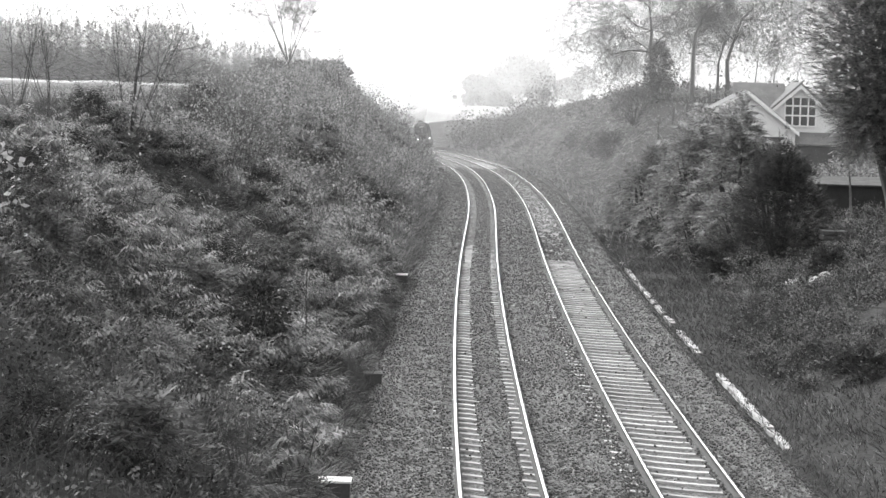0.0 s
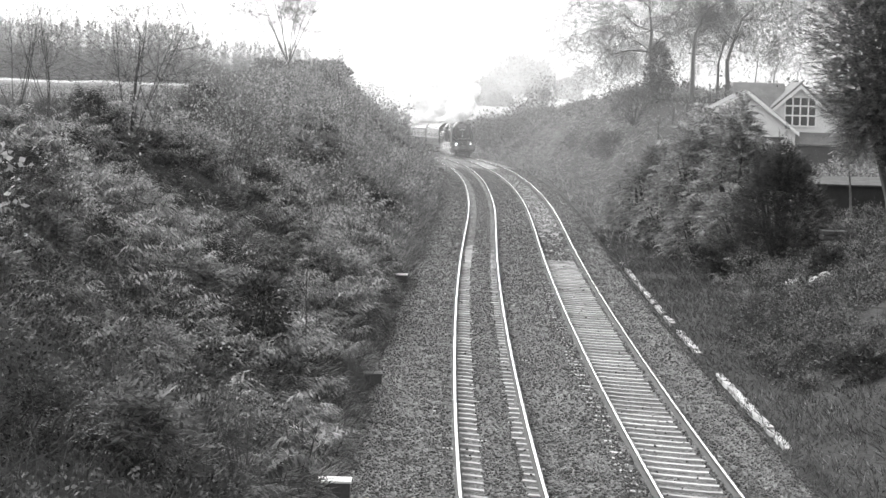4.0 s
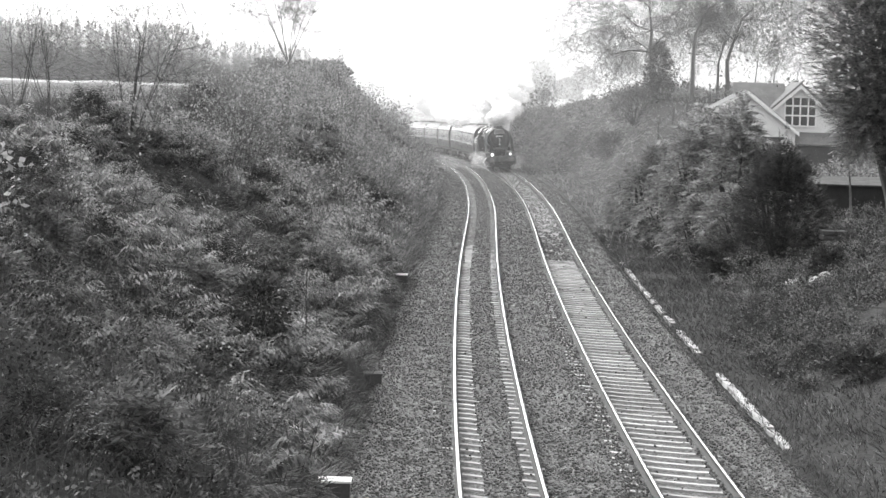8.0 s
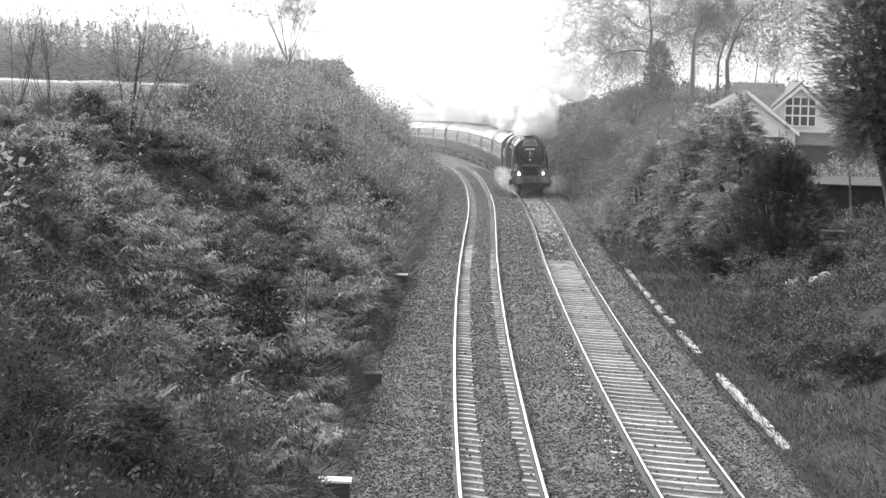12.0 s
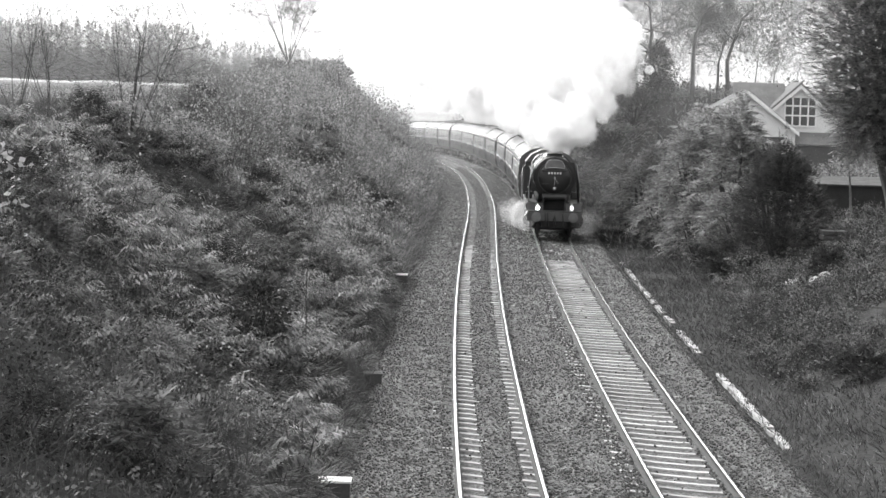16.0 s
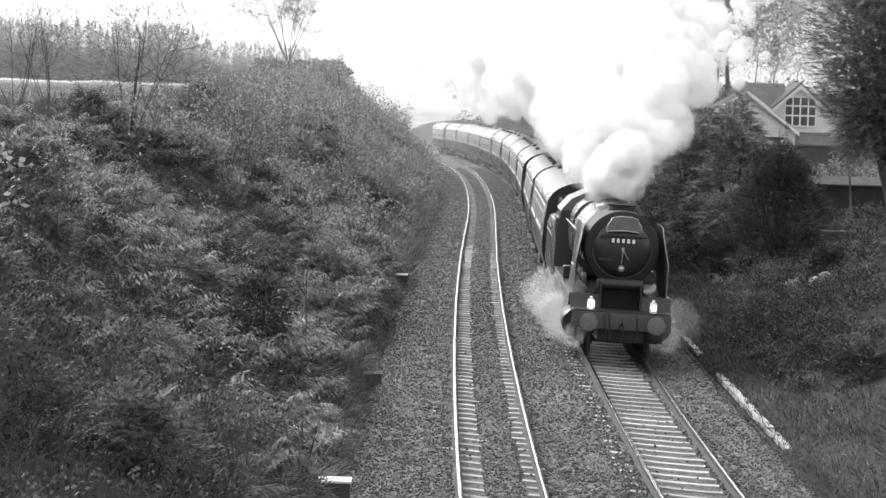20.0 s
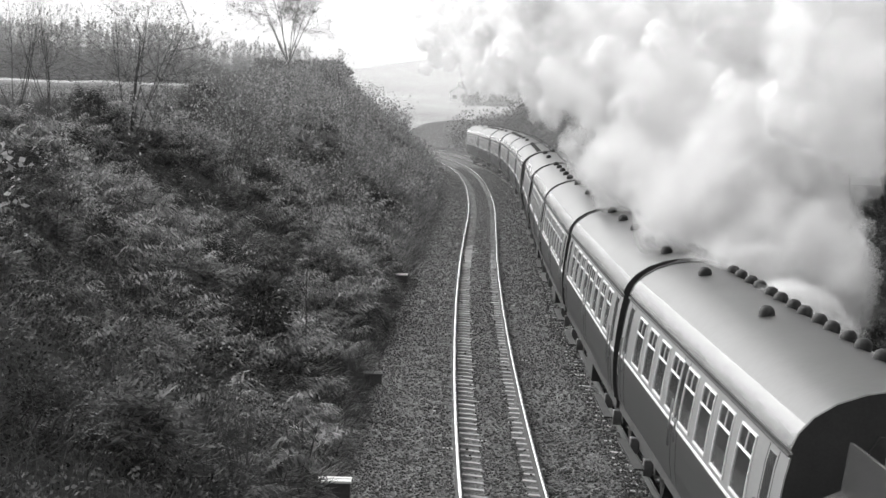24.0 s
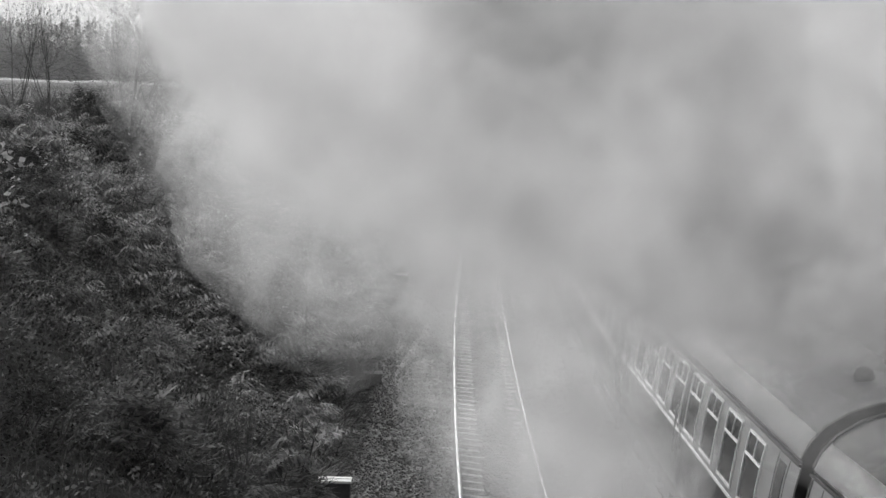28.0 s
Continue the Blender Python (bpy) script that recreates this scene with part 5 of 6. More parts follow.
tree("sapling", -2.99, 53.6, 2.9, 66, "thin upright sapling beside the dark bush", leaf=M_LEAF, leaves=60, size=0.06, top=2, split=2, trunk_r=0.014, first=0.4, ratio=0.3)
tree("sapling", -2.9, 36.0, 1.5, 67, "bare sapling near the foot of the slope", leaf=M_LEAF, leaves=40, size=0.05, top=2, split=3, trunk_r=0.013, stems=7, ratio=0.4)
tree("sapling", -2.3, 40.5, 1.5, 68, "bare sapling near the foot of the slope", leaf=M_LEAF, leaves=30, size=0.05, top=2, split=3, trunk_r=0.013, stems=6, ratio=0.4)
bush("evergreen_bush", -3.95, 52.6, 0.85, 0.8, 1.9, 2600, 0.12, M_EVERGREEN, 71, "dark broad-leaved evergreen bush on the slope", droop=0.25)
bush("evergreen_bush", -4.3, 43.2, 0.6, 0.6, 0.8, 1300, 0.09, M_EVERGREEN, 72, "low dark evergreen bush on the slope", droop=0.25)
tree("bare_tree", -12.2, 186.0, 7.6, 73, "bare tree on the crest of the cutting", top=3, split=3, trunk_r=0.045, stems=8, reach=0.7, first=0.12, ratio=0.45, up=0.3, thick=0.01, twig=M_FAR_BARK)
for i, (x, y, h) in enumerate(((-8.2, 120, 2.6), (-9.5, 128, 2.2), (-7.0, 138, 2.4), (-6.2, 155, 2.8), (-5.0, 165, 2.2), (-4.2, 178, 2.6), (-3.6, 192, 2.4), (-3.5, 205, 1.7), (-4.6, 210, 2.4), (-4.2, 218, 2.0), (-5.5, 185, 2.4), (-7.5, 172, 2.5), (-9.8, 150, 2.3), (-5.4, 226, 2.4), (-4.8, 200, 2.6), (-8.6, 190, 2.0), (-6.6, 205, 2.2), (-9.4, 205, 2.0), (-10.6, 196, 1.8), (-11.0, 140, 2.0))):
    tree("willow_shrub", x, y, h, 80 + i, "bushy young willow with upright stems", "shrub", "willow shrubs along the cutting", leaf=M_LEAF, leaves=260, size=0.15, stems=6, top=2, split=2, trunk_r=0.025, ratio=0.4, up=0.4)
_rw = np.random.RandomState(19)
for i in range(30):
    x, y = at(58 + 2.6 * i, _rw.uniform(-14.5, -7.6))
    tree("willow_shrub", float(x), float(y), _rw.uniform(1.5, 2.6), 400 + i, "young willow with upright stems and small pale leaves", "shrub", "willow shrubs along the cutting", leaf=M_LEAF, leaves=230, size=0.10, stems=5, top=2, split=2, trunk_r=0.014, ratio=0.4, up=0.4, reach=0.45)
for i in range(14):
    s = 30 + 7.5 * i
    o = -9.0 - 5.5 * ((i * 0.618) % 1)
    x, y = at(s, o)
    tree("sapling", float(x), float(y), 1.6 + 0.9 * ((i * 0.37) % 1), 110 + i, "thin sapling with a few leaves on the slope", "tree", "saplings on the cutting side", leaf=M_LEAF, leaves=90, size=0.08, stems=3, top=2, split=2, trunk_r=0.012, ratio=0.4)
cover("edge_grass", 16000, 18, 130, -6.9, -5.55, 0.30, 0.025, M_GRASS, 22, "grass tufts creeping over the ballast edge", 0.5, patch(0.9, 35, 0.25))
cover("edge_straw", 26000, 18, 150, -7.6, -5.85, 0.26, 0.022, M_STRAW, 23, "dry grass tufts at the ballast edge", 0.8, patch(0.7, 36, -0.05), up=0.5)
cover("edge_straw", 14000, 18, 150, -9.5, -6.1, 0.32, 0.022, M_FARGRASS, 28, "bleached grass hanging at the foot of the slope", 0.8, patch(0.5, 40, 0.0), up=0.5)
cover("edge_grass", 9000, 18, 130, 2.15, 3.0, 0.22, 0.02, M_GRASS, 24, "grass tufts creeping over the ballast edge", -0.3, patch(0.9, 37, 0.2))
_rb = np.random.RandomState(88)
for i in range(54):
    s, o = 14 + 110 * (i / 54.0) + _rb.uniform(-2, 2), _rb.uniform(-15.5, -7.8)
    x, y = at(s, o)
    w = _rb.uniform(0.6, 1.3)
    kind = i % 3
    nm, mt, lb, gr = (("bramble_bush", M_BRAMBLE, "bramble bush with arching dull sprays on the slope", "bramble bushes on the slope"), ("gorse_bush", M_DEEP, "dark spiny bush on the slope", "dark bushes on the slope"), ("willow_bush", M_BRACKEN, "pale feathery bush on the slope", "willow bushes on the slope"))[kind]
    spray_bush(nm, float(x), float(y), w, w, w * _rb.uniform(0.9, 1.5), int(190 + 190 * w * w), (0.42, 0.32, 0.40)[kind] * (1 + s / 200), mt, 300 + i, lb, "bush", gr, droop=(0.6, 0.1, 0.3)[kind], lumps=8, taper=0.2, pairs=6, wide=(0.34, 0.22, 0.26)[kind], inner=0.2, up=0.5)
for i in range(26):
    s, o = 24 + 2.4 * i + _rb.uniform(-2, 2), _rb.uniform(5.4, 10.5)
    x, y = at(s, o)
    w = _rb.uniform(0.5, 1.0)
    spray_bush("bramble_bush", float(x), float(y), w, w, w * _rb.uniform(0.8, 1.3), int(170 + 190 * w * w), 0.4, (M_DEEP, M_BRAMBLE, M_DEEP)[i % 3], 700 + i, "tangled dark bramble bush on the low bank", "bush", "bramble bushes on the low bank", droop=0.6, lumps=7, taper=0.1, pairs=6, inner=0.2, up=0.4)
# near leafy sprigs
for i, (x, y, z) in enumerate(((-5.0, 27.0, 6.0), (-4.95, 27.0, 5.6))):
    rs = np.random.RandomState(130 + i)
    T = thing("leafy_branch", pose(-5.35, 27.0, z - 0.5), "branch of a young tree with large pale leaves", "branch", "leafy branches near the bridge")
    sg, tp = [[] for _ in range(3)], []
    for k in range(3):
        grow(rs, (0, 0, 0.25), (0.8, 0.05 * k, 0.55 - 0.25 * k), 0.55, 0.012, 1, 2, sg, tp, 0.2, 2, 0.4, 0.5)
    sg[0] = [(-0.15, 0, gz(-5.5, 27.0) - z + 0.4, 0, 0, 0.25, 0.03, 0.014)]
    V, F = rods(sg[0] + sg[1] + sg[2], 4)
    part("twig", mesh_np("twig", V, F, M_TWIG), None, T)
    P = np.array(tp)[rs.randint(0, len(tp), 60)] + rs.normal(size=(60, 3)) * 0.06
    part("leaves", leaf_mesh("leaves", P, 0.095, M_PALE_LEAF, rs, 0.2, None, 0.7), None, T, "large pale leaves")

# ---- right side
spray_bush("conifer_bush", 12.35, 89.5, 2.0, 1.8, 4.7, 4200, 0.42, M_EVERGREEN, 141, "dense dark evergreen bush by the garden edge", droop=0.15, lumps=22, taper=0.3, up=0.5, pairs=6)
for i, (x, y, w, h, n) in enumerate(((11.4, 109, 2.0, 4.9, 5600), (12.7, 106, 1.8, 4.9, 5200), (10.2, 118, 1.7, 4.2, 4200), (13.6, 113, 1.9, 5.1, 5200), (11.9, 114, 1.9, 5.3, 4600), (12.4, 122, 1.9, 4.4, 4200), (10.6, 130, 1.6, 3.0, 2600), (14.2, 100, 1.2, 2.2, 2600), (9.6, 124, 1.4, 3.0, 2400), (12.0, 100, 1.6, 2.6, 2600), (10.9, 104, 1.5, 2.4, 2600), (13.6, 118, 2.0, 4.6, 3600), (10.4, 112, 1.6, 3.0, 2600))):
    spray_bush("cypress_bush", x, y, w * 1.1, w * 1.1, h * 1.2, int(n * 0.22), 0.75, M_CONIFER, 150 + i, "feathery cypress with drooping sprays in the hedge", "bush", "cypress hedge by the house", droop=0.6, lumps=16, taper=0.45)
for i, (x, y, h, r, fi, sp, rt, up) in enumerate(((15.5, 183, 7.6, 0.20, 0.08, 4, 0.80, 0.04), (17.9, 178, 9.0, 0.15, 0.34, 3, 0.55, 0.14), (20.7, 180, 7.8, 0.17, 0.16, 3, 0.80, 0.06), (20.2, 182, 6.5, 0.10, 0.22, 3, 0.6, 0.1), (22.2, 176, 5.0, 0.05, 0.2, 3, 0.5, 0.2), (23.6, 177, 4.2, 0.05, 0.2, 3, 0.5, 0.2))):
    tree("bare_tree", x, y, h, 170 + i, "tall bare tree with spreading limbs and fine twigs", "tree", "bare trees above the cutting", leaf=M_FARLEAF, leaves=(900, 0, 200, 0, 0, 0)[i], size=0.055, top=4 if i < 4 else 3, split=sp, trunk_r=r, first=fi, ratio=rt, up=up, bend=0.85, thick=0.009, twig=M_FAR_BARK)
bush("ivy", 15.9, 182.6, 1.2, 1.0, 4.6, 4200, 0.16, M_FARLEAF, 176, "dense ivy wrapped round the old tree", "climbing plant", droop=0.3, lumps=16, inner=0.3)
for i, (x, y, w, h) in enumerate(((14.2, 184, 2.0, 3.2), (12.6, 187, 1.8, 2.4), (15.6, 181, 1.6, 2.6))):
    bush("hedge_shrub", x, y, w, w, h, 2600, 0.16, M_FARLEAF, 560 + i, "twiggy shrub under the bare trees", "bush", "shrubs on the far bank", lumps=14)
# big dark tree at the garden's edge
tree("dark_tree", 17.6, 96.0, 9.5, 190, "large dark tree with fine twigs and dense foliage", leaf=M_DARKTREE, leaves=16000, size=0.10, top=4, split=4, trunk_r=0.12, first=0.12, ratio=0.6, up=0.1)
spray_bush("dark_shrub", 17.7, 95, 3.8, 2.6, 13.0, 19000, 0.55, M_DARKTREE, 191, "tall dark evergreen by the garden tree", "tree", droop=0.35, lumps=34, inner=0.12, pairs=7, taper=0.1, wide=0.30)
# scrub beyond the bend
for i in range(16):
    x, y = 1.5 + 0.75 * i, 330 + 9 * ((i * 0.618) % 1) - i * 2.2
    tree("scrub_willow", x, y, 3.4 + 1.4 * ((i * 0.38) % 1), 200 + i, "bare scrub willow with upright stems in the haze", "shrub", "scrub beyond the bend", leaf=M_FARLEAF, leaves=240, size=0.3, stems=7, top=2, split=2, trunk_r=0.035, ratio=0.4, up=0.4)


# ---- plantation behind the road on the plateau: conifers too many and far to count
def woods():
    rs = np.random.RandomState(33)
    P, A, W, G = [], [], [], []
    for i in range(620):
        y = rs.uniform(302, 350)
        x = rs.uniform(-72, -19)
        z = gz(x, y)
        h = max(2.0, 14.3 + rs.uniform(-1.6, 0.6) - 2.2 * (x > -33) - z)
        G.append((x, y, z, x, y, z + h, 0.12, 0.02))
        n = 260
        u = rs.uniform(0.05, 1, n)
        a = rs.uniform(0, 6.28, n)
        r = (1 - u) * h * 0.24 + 0.12
        d = np.stack([np.cos(a), np.sin(a), -0.1 + 0.8 * (u > 0.85)], -1)
        P.append(np.stack([np.full(n, x), np.full(n, y), z + u * h], -1))
        A.append(d * r[:, None])
        W.append(np.stack([-np.sin(a), np.cos(a), np.zeros(n)], -1) * (0.4 * r[:, None] + 0.08))
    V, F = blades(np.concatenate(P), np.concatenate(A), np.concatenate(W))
    tagged(part("far_woods", mesh_np("far_woods", V, F, M_PLANTATION), None), "conifer plantation beyond the road, paled with haze in its colour", "woods", kind="stuff")


woods()
for i, (x, y, w, h) in enumerate(((-18, 250, 3, 3.4), (-22, 262, 3, 3.0), (-14.5, 240, 2.2, 2.2), (-26, 270, 3, 3.4), (-11, 230, 2.0, 1.8))):
    bush("field_shrub", x, y, w, w, h, 1300, 0.4, M_FARLEAF, 230 + i, "rounded shrub in the field above the cutting", "bush", "shrubs above the cutting")

# ---- the valley beyond
for i, (x, y, w, h) in enumerate(((19, 640, 5.5, 11), (14, 650, 4, 8), (6.8, 620, 3, 6.5), (24, 640, 4.5, 9), (11, 600, 2.4, 5), (30, 600, 3.5, 5), (37, 660, 3.5, 6), (12, 540, 2.4, 2.6), (52, 700, 6, 10), (6, 545, 2.0, 2.6), (70, 800, 9, 12), (95, 860, 9, 12))):
    bush("valley_tree", x, y, w, w, h, 1500, 1.3, M_FARLEAF, 240 + i, "round tree in the hazy valley", "tree", "trees in the valley")


# ---- lineside things
def kerb_row():
    """A line of pale concrete trough lids along the ballast edge, partly overgrown."""
    rs = np.random.RandomState(9)
    T = thing("cable_trough", pose(0, 0, 0), "pale concrete trough lids in a line beside the ballast", "cable trough", kind="structure")
    me = box(-0.085, 0.085, -0.46, 0.46, -0.2, 0.0, bevel=0.012)
    m2 = bpy.data.meshes.new("trough_lid")
    me.to_mesh(m2)
    me.free()
    m2.materials.append(M_CONCRETE)
    s = 33.2
    for k in range(90):
        s += 0.945
        x, y = at(s, 2.62)
        gap = (s > 47.2 and s < 51.5) or (51.5 < s and rs.uniform() < 0.32) or s > 88 and rs.uniform() < 0.7
        if gap and not (s < 47.2):
            continue
        ob = part("trough_lid", m2, None, T)
        z = float(ground_z(s, 2.62)) + 0.02 + rs.uniform(-0.015, 0.02)
        ob.matrix_basis = pose(float(x), float(y), z, rs.uniform(-2, 2), rs.uniform(-3, 3), -math.degrees(float(np.interp(s, S_ARR, TH))) + rs.uniform(-4, 4))


kerb_row()


def lid_box(x, y, z, w, d, label, pale):
    T = thing("lineside_box", pose(x, y, z), label, "equipment box", "boxes along the ballast edge")
    part("body", box(-w / 2 + 0.02, w / 2 - 0.02, -d / 2 + 0.02, d / 2 - 0.02, -0.28, 0.0), M_DARK_SLAB, T, "dark box body")
    part("lid", box(-w / 2, w / 2, -d / 2, d / 2, 0.0, 0.045, bevel=0.01), M_WHITE if pale else M_DARK_SLAB, T, "flat lid")
    part("rib", box(-w / 2 + 0.03, w / 2 - 0.03, -0.03, 0.03, 0.045, 0.06), M_WHITE if pale else M_CLIP, T)


lid_box(-1.84, 41.4, 0.10, 0.76, 0.5, "dark box with a pale concrete lid beside the ballast", True)
for x, y in ((-1.68, 58.3), (-0.75, 120.0)):
    lid_box(x, y, gz(x, y) + 0.2, 0.62, 0.45, "dark slab-topped box beside the ballast", False)
lid_box(-1.58, 87.0, gz(-1.58, 87.0) + 0.28, 0.68, 0.45, "box with a pale lid beside the ballast", True)
for x, y in ((-0.1, 216.0), (0.1, 188.0), (-0.3, 150.0)):
    lid_box(x, y, gz(x, y) + 0.3, 0.8, 0.5, "dark slab-topped box beside the ballast", False)


def rock(x, y, rx, ry, h, seed, label):
    bm = bmesh.new()
    bmesh.ops.create_icosphere(bm, subdivisions=4, radius=1)
    for v in bm.verts:
        p = v.co.copy()
        k = 1 + 0.35 * noise.noise(p * 1.3 + Vector((seed, 0, 0))) + 0.12 * noise.noise(p * 4 + Vector((0, seed, 0)))
        v.co = Vector((p.x * rx * k, p.y * ry * k, max(p.z, -0.3) * h * k))
    ob = part("boulder", bm, M_PALE_ROCK)
    ob.matrix_basis = pose(x, y, gz(x, y) + 0.02, 0, 0, seed * 30)
    tagged(ob, label, "rock", "pale rocks on the bank")


rock(12.6, 79.2, 0.62, 0.45, 0.34, 1.2, "pale weathered boulder on the grassy bank")
rock(13.25, 83.2, 0.5, 0.4, 0.32, 2.1, "pale weathered boulder on the grassy bank")
rock(14.6, 88.5, 0.3, 0.25, 0.35, 3.3, "small pale boulder by the stacked wood")
rock(11.9, 81.5, 0.35, 0.3, 0.2, 4.3, "small pale boulder in the grass")


def wood_stack(x, y):
    T = thing("wood_stack", pose(x, y, gz(x, y)), "stack of dark cut timber by the garden edge", "wood stack")
    rs = np.random.RandomState(3)
    for k in range(5):
        for j in range(2):
            part("timber", box(-0.4 + 0.45 * j + rs.uniform(-0.05, 0.05), 0.02 + 0.45 * j, -0.5, 0.5, 0.17 * k, 0.17 * k + 0.14, bevel=0.02), M_SHED, T)


wood_stack(14.0, 87.0)


def leaning_post(x, y, h, r, rx, ry, mat, label):
    bm = add_rod(bmesh.new(), [(0, 0, -0.1), (0.02, 0, h * 0.5), (0, 0.01, h)], r, r * 0.8, 7)
    ob = part("post", bm, mat)
    ob.matrix_basis = pose(x, y, gz(x, y), rx, ry, 0)
    tagged(ob, label, "post")


leaning_post(16.2, 96.5, 2.2, 0.05, 0, -4, M_GREYPLATE, "thin grey post standing in the garden")
leaning_post(9.6, 70.5, 0.8, 0.03, 0, 14, M_TWIG, "short leaning stake in the grass")


def gable_roof(bm, x0, x1, y0, y1, ze, zr, t, over):
    """Two roof slabs over a ridge along y."""
    xm = (x0 + x1) / 2
    for sx, xe in ((-1, x0), (1, x1)):
        dx = (xe - xm)
        k = 1 + over / abs(dx)
        a = (xm, zr)
        b = (xm + dx * k, zr + (ze - zr) * k)
        add_loft(bm, [[(a[0], y, a[1]), (b[0], y, b[1]), (b[0], y, b[1] + t), (a[0], y, a[1] + t)] for y in (y0, y1)])
    bmesh.ops.recalc_face_normals(bm, faces=bm.faces)
    return bm


def gable_wall(bm, x0, x1, y0, y1, z0, ze, zr):
    xm = (x0 + x1) / 2
    add_loft(bm, [[(x0, y, z0), (x1, y, z0), (x1, y, ze), (xm, y, zr), (x0, y, ze)] for y in (y0, y1)])
    bmesh.ops.recalc_face_normals(bm, faces=bm.faces)
    return bm


def house():
    H = thing("house", pose(17.2, 139.0, 2.3, 0, 0, -3), "white rendered house with pale barge boards and slate roofs", "house")
    # near wing: the roof runs lower on one side
    AX, AZ, EL, EZ, ER, RZ = 0.0, 4.9, -3.6, 2.94, 2.95, 2.6
    part("wall", loft([[(EL + 0.3, y, 0), (ER - 0.2, y, 0), (ER - 0.2, y, RZ + 0.1), (AX, y, AZ - 0.05), (EL + 0.3, y, EZ + 0.1)] for y in (0, 7.5)]), M_WALL, H, "white rendered gable")
    for xe, ze in ((EL, EZ), (ER, RZ)):
        slab = [(AX, AZ), (xe, ze), (xe, ze + 0.12), (AX, AZ + 0.14)]
        part("roof", loft([[(x, y, z) for x, z in slab] for y in (-0.3, 7.6)]), M_SLATE, H, "grey slate roof")
        part("barge_board", loft([[(AX, y, AZ + 0.1), (xe, y, ze + 0.1), (xe, y, ze - 0.12), (AX, y, AZ - 0.16)] for y in (-0.37, -0.31)]), M_WHITE, H, "white barge board")
    d = part("doorway", box(0.9, 1.95, -0.03, 0.06, 0.0, 2.25), M_SLATE, H, "dark recessed opening")
    part("lintel", box(0.5, 2.1, -0.5, 0.1, 2.25, 2.4), M_SHED, d)
    part("cross_roof", loft([[(-0.5, y, z), (2.6, y, z), (2.6, y, z + 0.1), (-0.5, y, z + 0.1)] for y, z in ((3.2, 3.4), (6.6, 5.42))]), M_SLATE, H, "grey slate slope of the cross wing")
    # rear wing with the large window, higher
    part("wall", gable_wall(bmesh.new(), 0.4, 6.0, 2.6, 9.0, 0, 2.9, 5.45), M_WALL, H, "white rendered gable with a large window")
    part("roof", gable_roof(bmesh.new(), 0.4, 6.0, 2.3, 9.0, 2.9, 5.45, 0.14, 0.3), M_SLATE, H, "grey slate roof")
    for sx in (-1, 1):
        k = 1 + 0.3 / 2.8
        part("barge_board", loft([[(3.2, y, 5.44), (3.2 + sx * 2.8 * k, y, 5.45 - 2.55 * k), (3.2 + sx * 2.8 * k, y, 5.45 - 2.55 * k - 0.2), (3.2, y, 5.22)] for y in (2.24, 2.29)]), M_WHITE, H, "white barge board")
    W = part("window", box(2.37, 4.13, 2.56, 2.62, 3.05, 4.72), M_WINDOW, H, "large dark many-paned window")
    for x in (2.33, 2.78, 3.22, 3.68, 4.13):
        part("glazing_bar", box(x - 0.045, x + 0.045, 2.5, 2.57, 3.01, 4.76), M_WHITE, W)
    for z in (3.03, 3.64, 4.2, 4.72):
        part("glazing_bar", box(2.29, 4.17, 2.5, 2.57, z - 0.045, z + 0.045), M_WHITE, W)
    # link roof and lean-to
    lt = part("lean_to", box(2.9, 6.5, 0.6, 2.55, 0, 1.9), M_SHED, H, "dark lean-to below the window")
    part("lean_to_roof", loft([[(2.8, y, z), (6.6, y, z), (6.6, y, z + 0.08), (2.8, y, z + 0.08)] for y, z in ((0.4, 1.95), (2.58, 2.6))]), M_SLATE, lt)


house()


def shed():
    S = thing("garden_shed", pose(17.4, 100.0, gz(17.4, 100.0) - 0.1), "dark timber shed with a pale felt roof", "shed")
    part("wall", box(-2.0, 2.6, 0, 2.2, 0, 1.26), M_SHED, S, "dark timber boards")
    part("roof", loft([[(-2.2, y, z), (2.8, y, z), (2.8, y, z + 0.07), (-2.2, y, z + 0.07)] for y, z in ((-0.25, 1.24), (2.4, 1.5))]), M_FELT, S, "pale flat roof")


shed()


def fence(x0, y0, x1, y1, n):
    F = thing("field_fence", pose(0, 0, 0), "thin wooden post and rail fence above the cutting", "fence")
    for k in range(n + 1):
        u = k / n
        x, y = x0 + (x1 - x0) * u, y0 + (y1 - y0) * u
        part("fence_post", box(x - 0.06, x + 0.06, y - 0.06, y + 0.06, gz(x, y) - 0.1, gz(x, y) + 1.2), M_SHED, F)
    for h in (0.45, 1.0):
        bm = bmesh.new()
        add_rod(bm, [(x0 + (x1 - x0) * k / n, y0 + (y1 - y0) * k / n, gz(x0 + (x1 - x0) * k / n, y0 + (y1 - y0) * k / n) + h) for k in range(n + 1)], 0.03, 0.03, 4)
        part("fence_rail", bm, M_SHED, F)


fence(15.0, 172, 24, 172, 9)


def road():
    V, F = [], []
    xs = np.linspace(-75, -14, 40)
    for x in xs:
        y = 292 + 0.15 * (x + 45)
        z = gz(x, y) + 0.6
        V += [(x, y - 1.8, z), (x, y + 1.8, z + 0.35), (x, y + 2.0, z - 0.8), (x, y - 2.0, z - 0.8)]
    f = []
    for i in range(len(xs) - 1):
        a = 4 * i
        for k in range(4):
            f.append((a + k, a + (k + 1) % 4, a + 4 + (k + 1) % 4, a + 4 + k))
    tagged(part("road", mesh_np("road", np.array(V), np.array(f), M_TARMAC)), "pale road crossing the plateau", "road", kind="structure")


road()


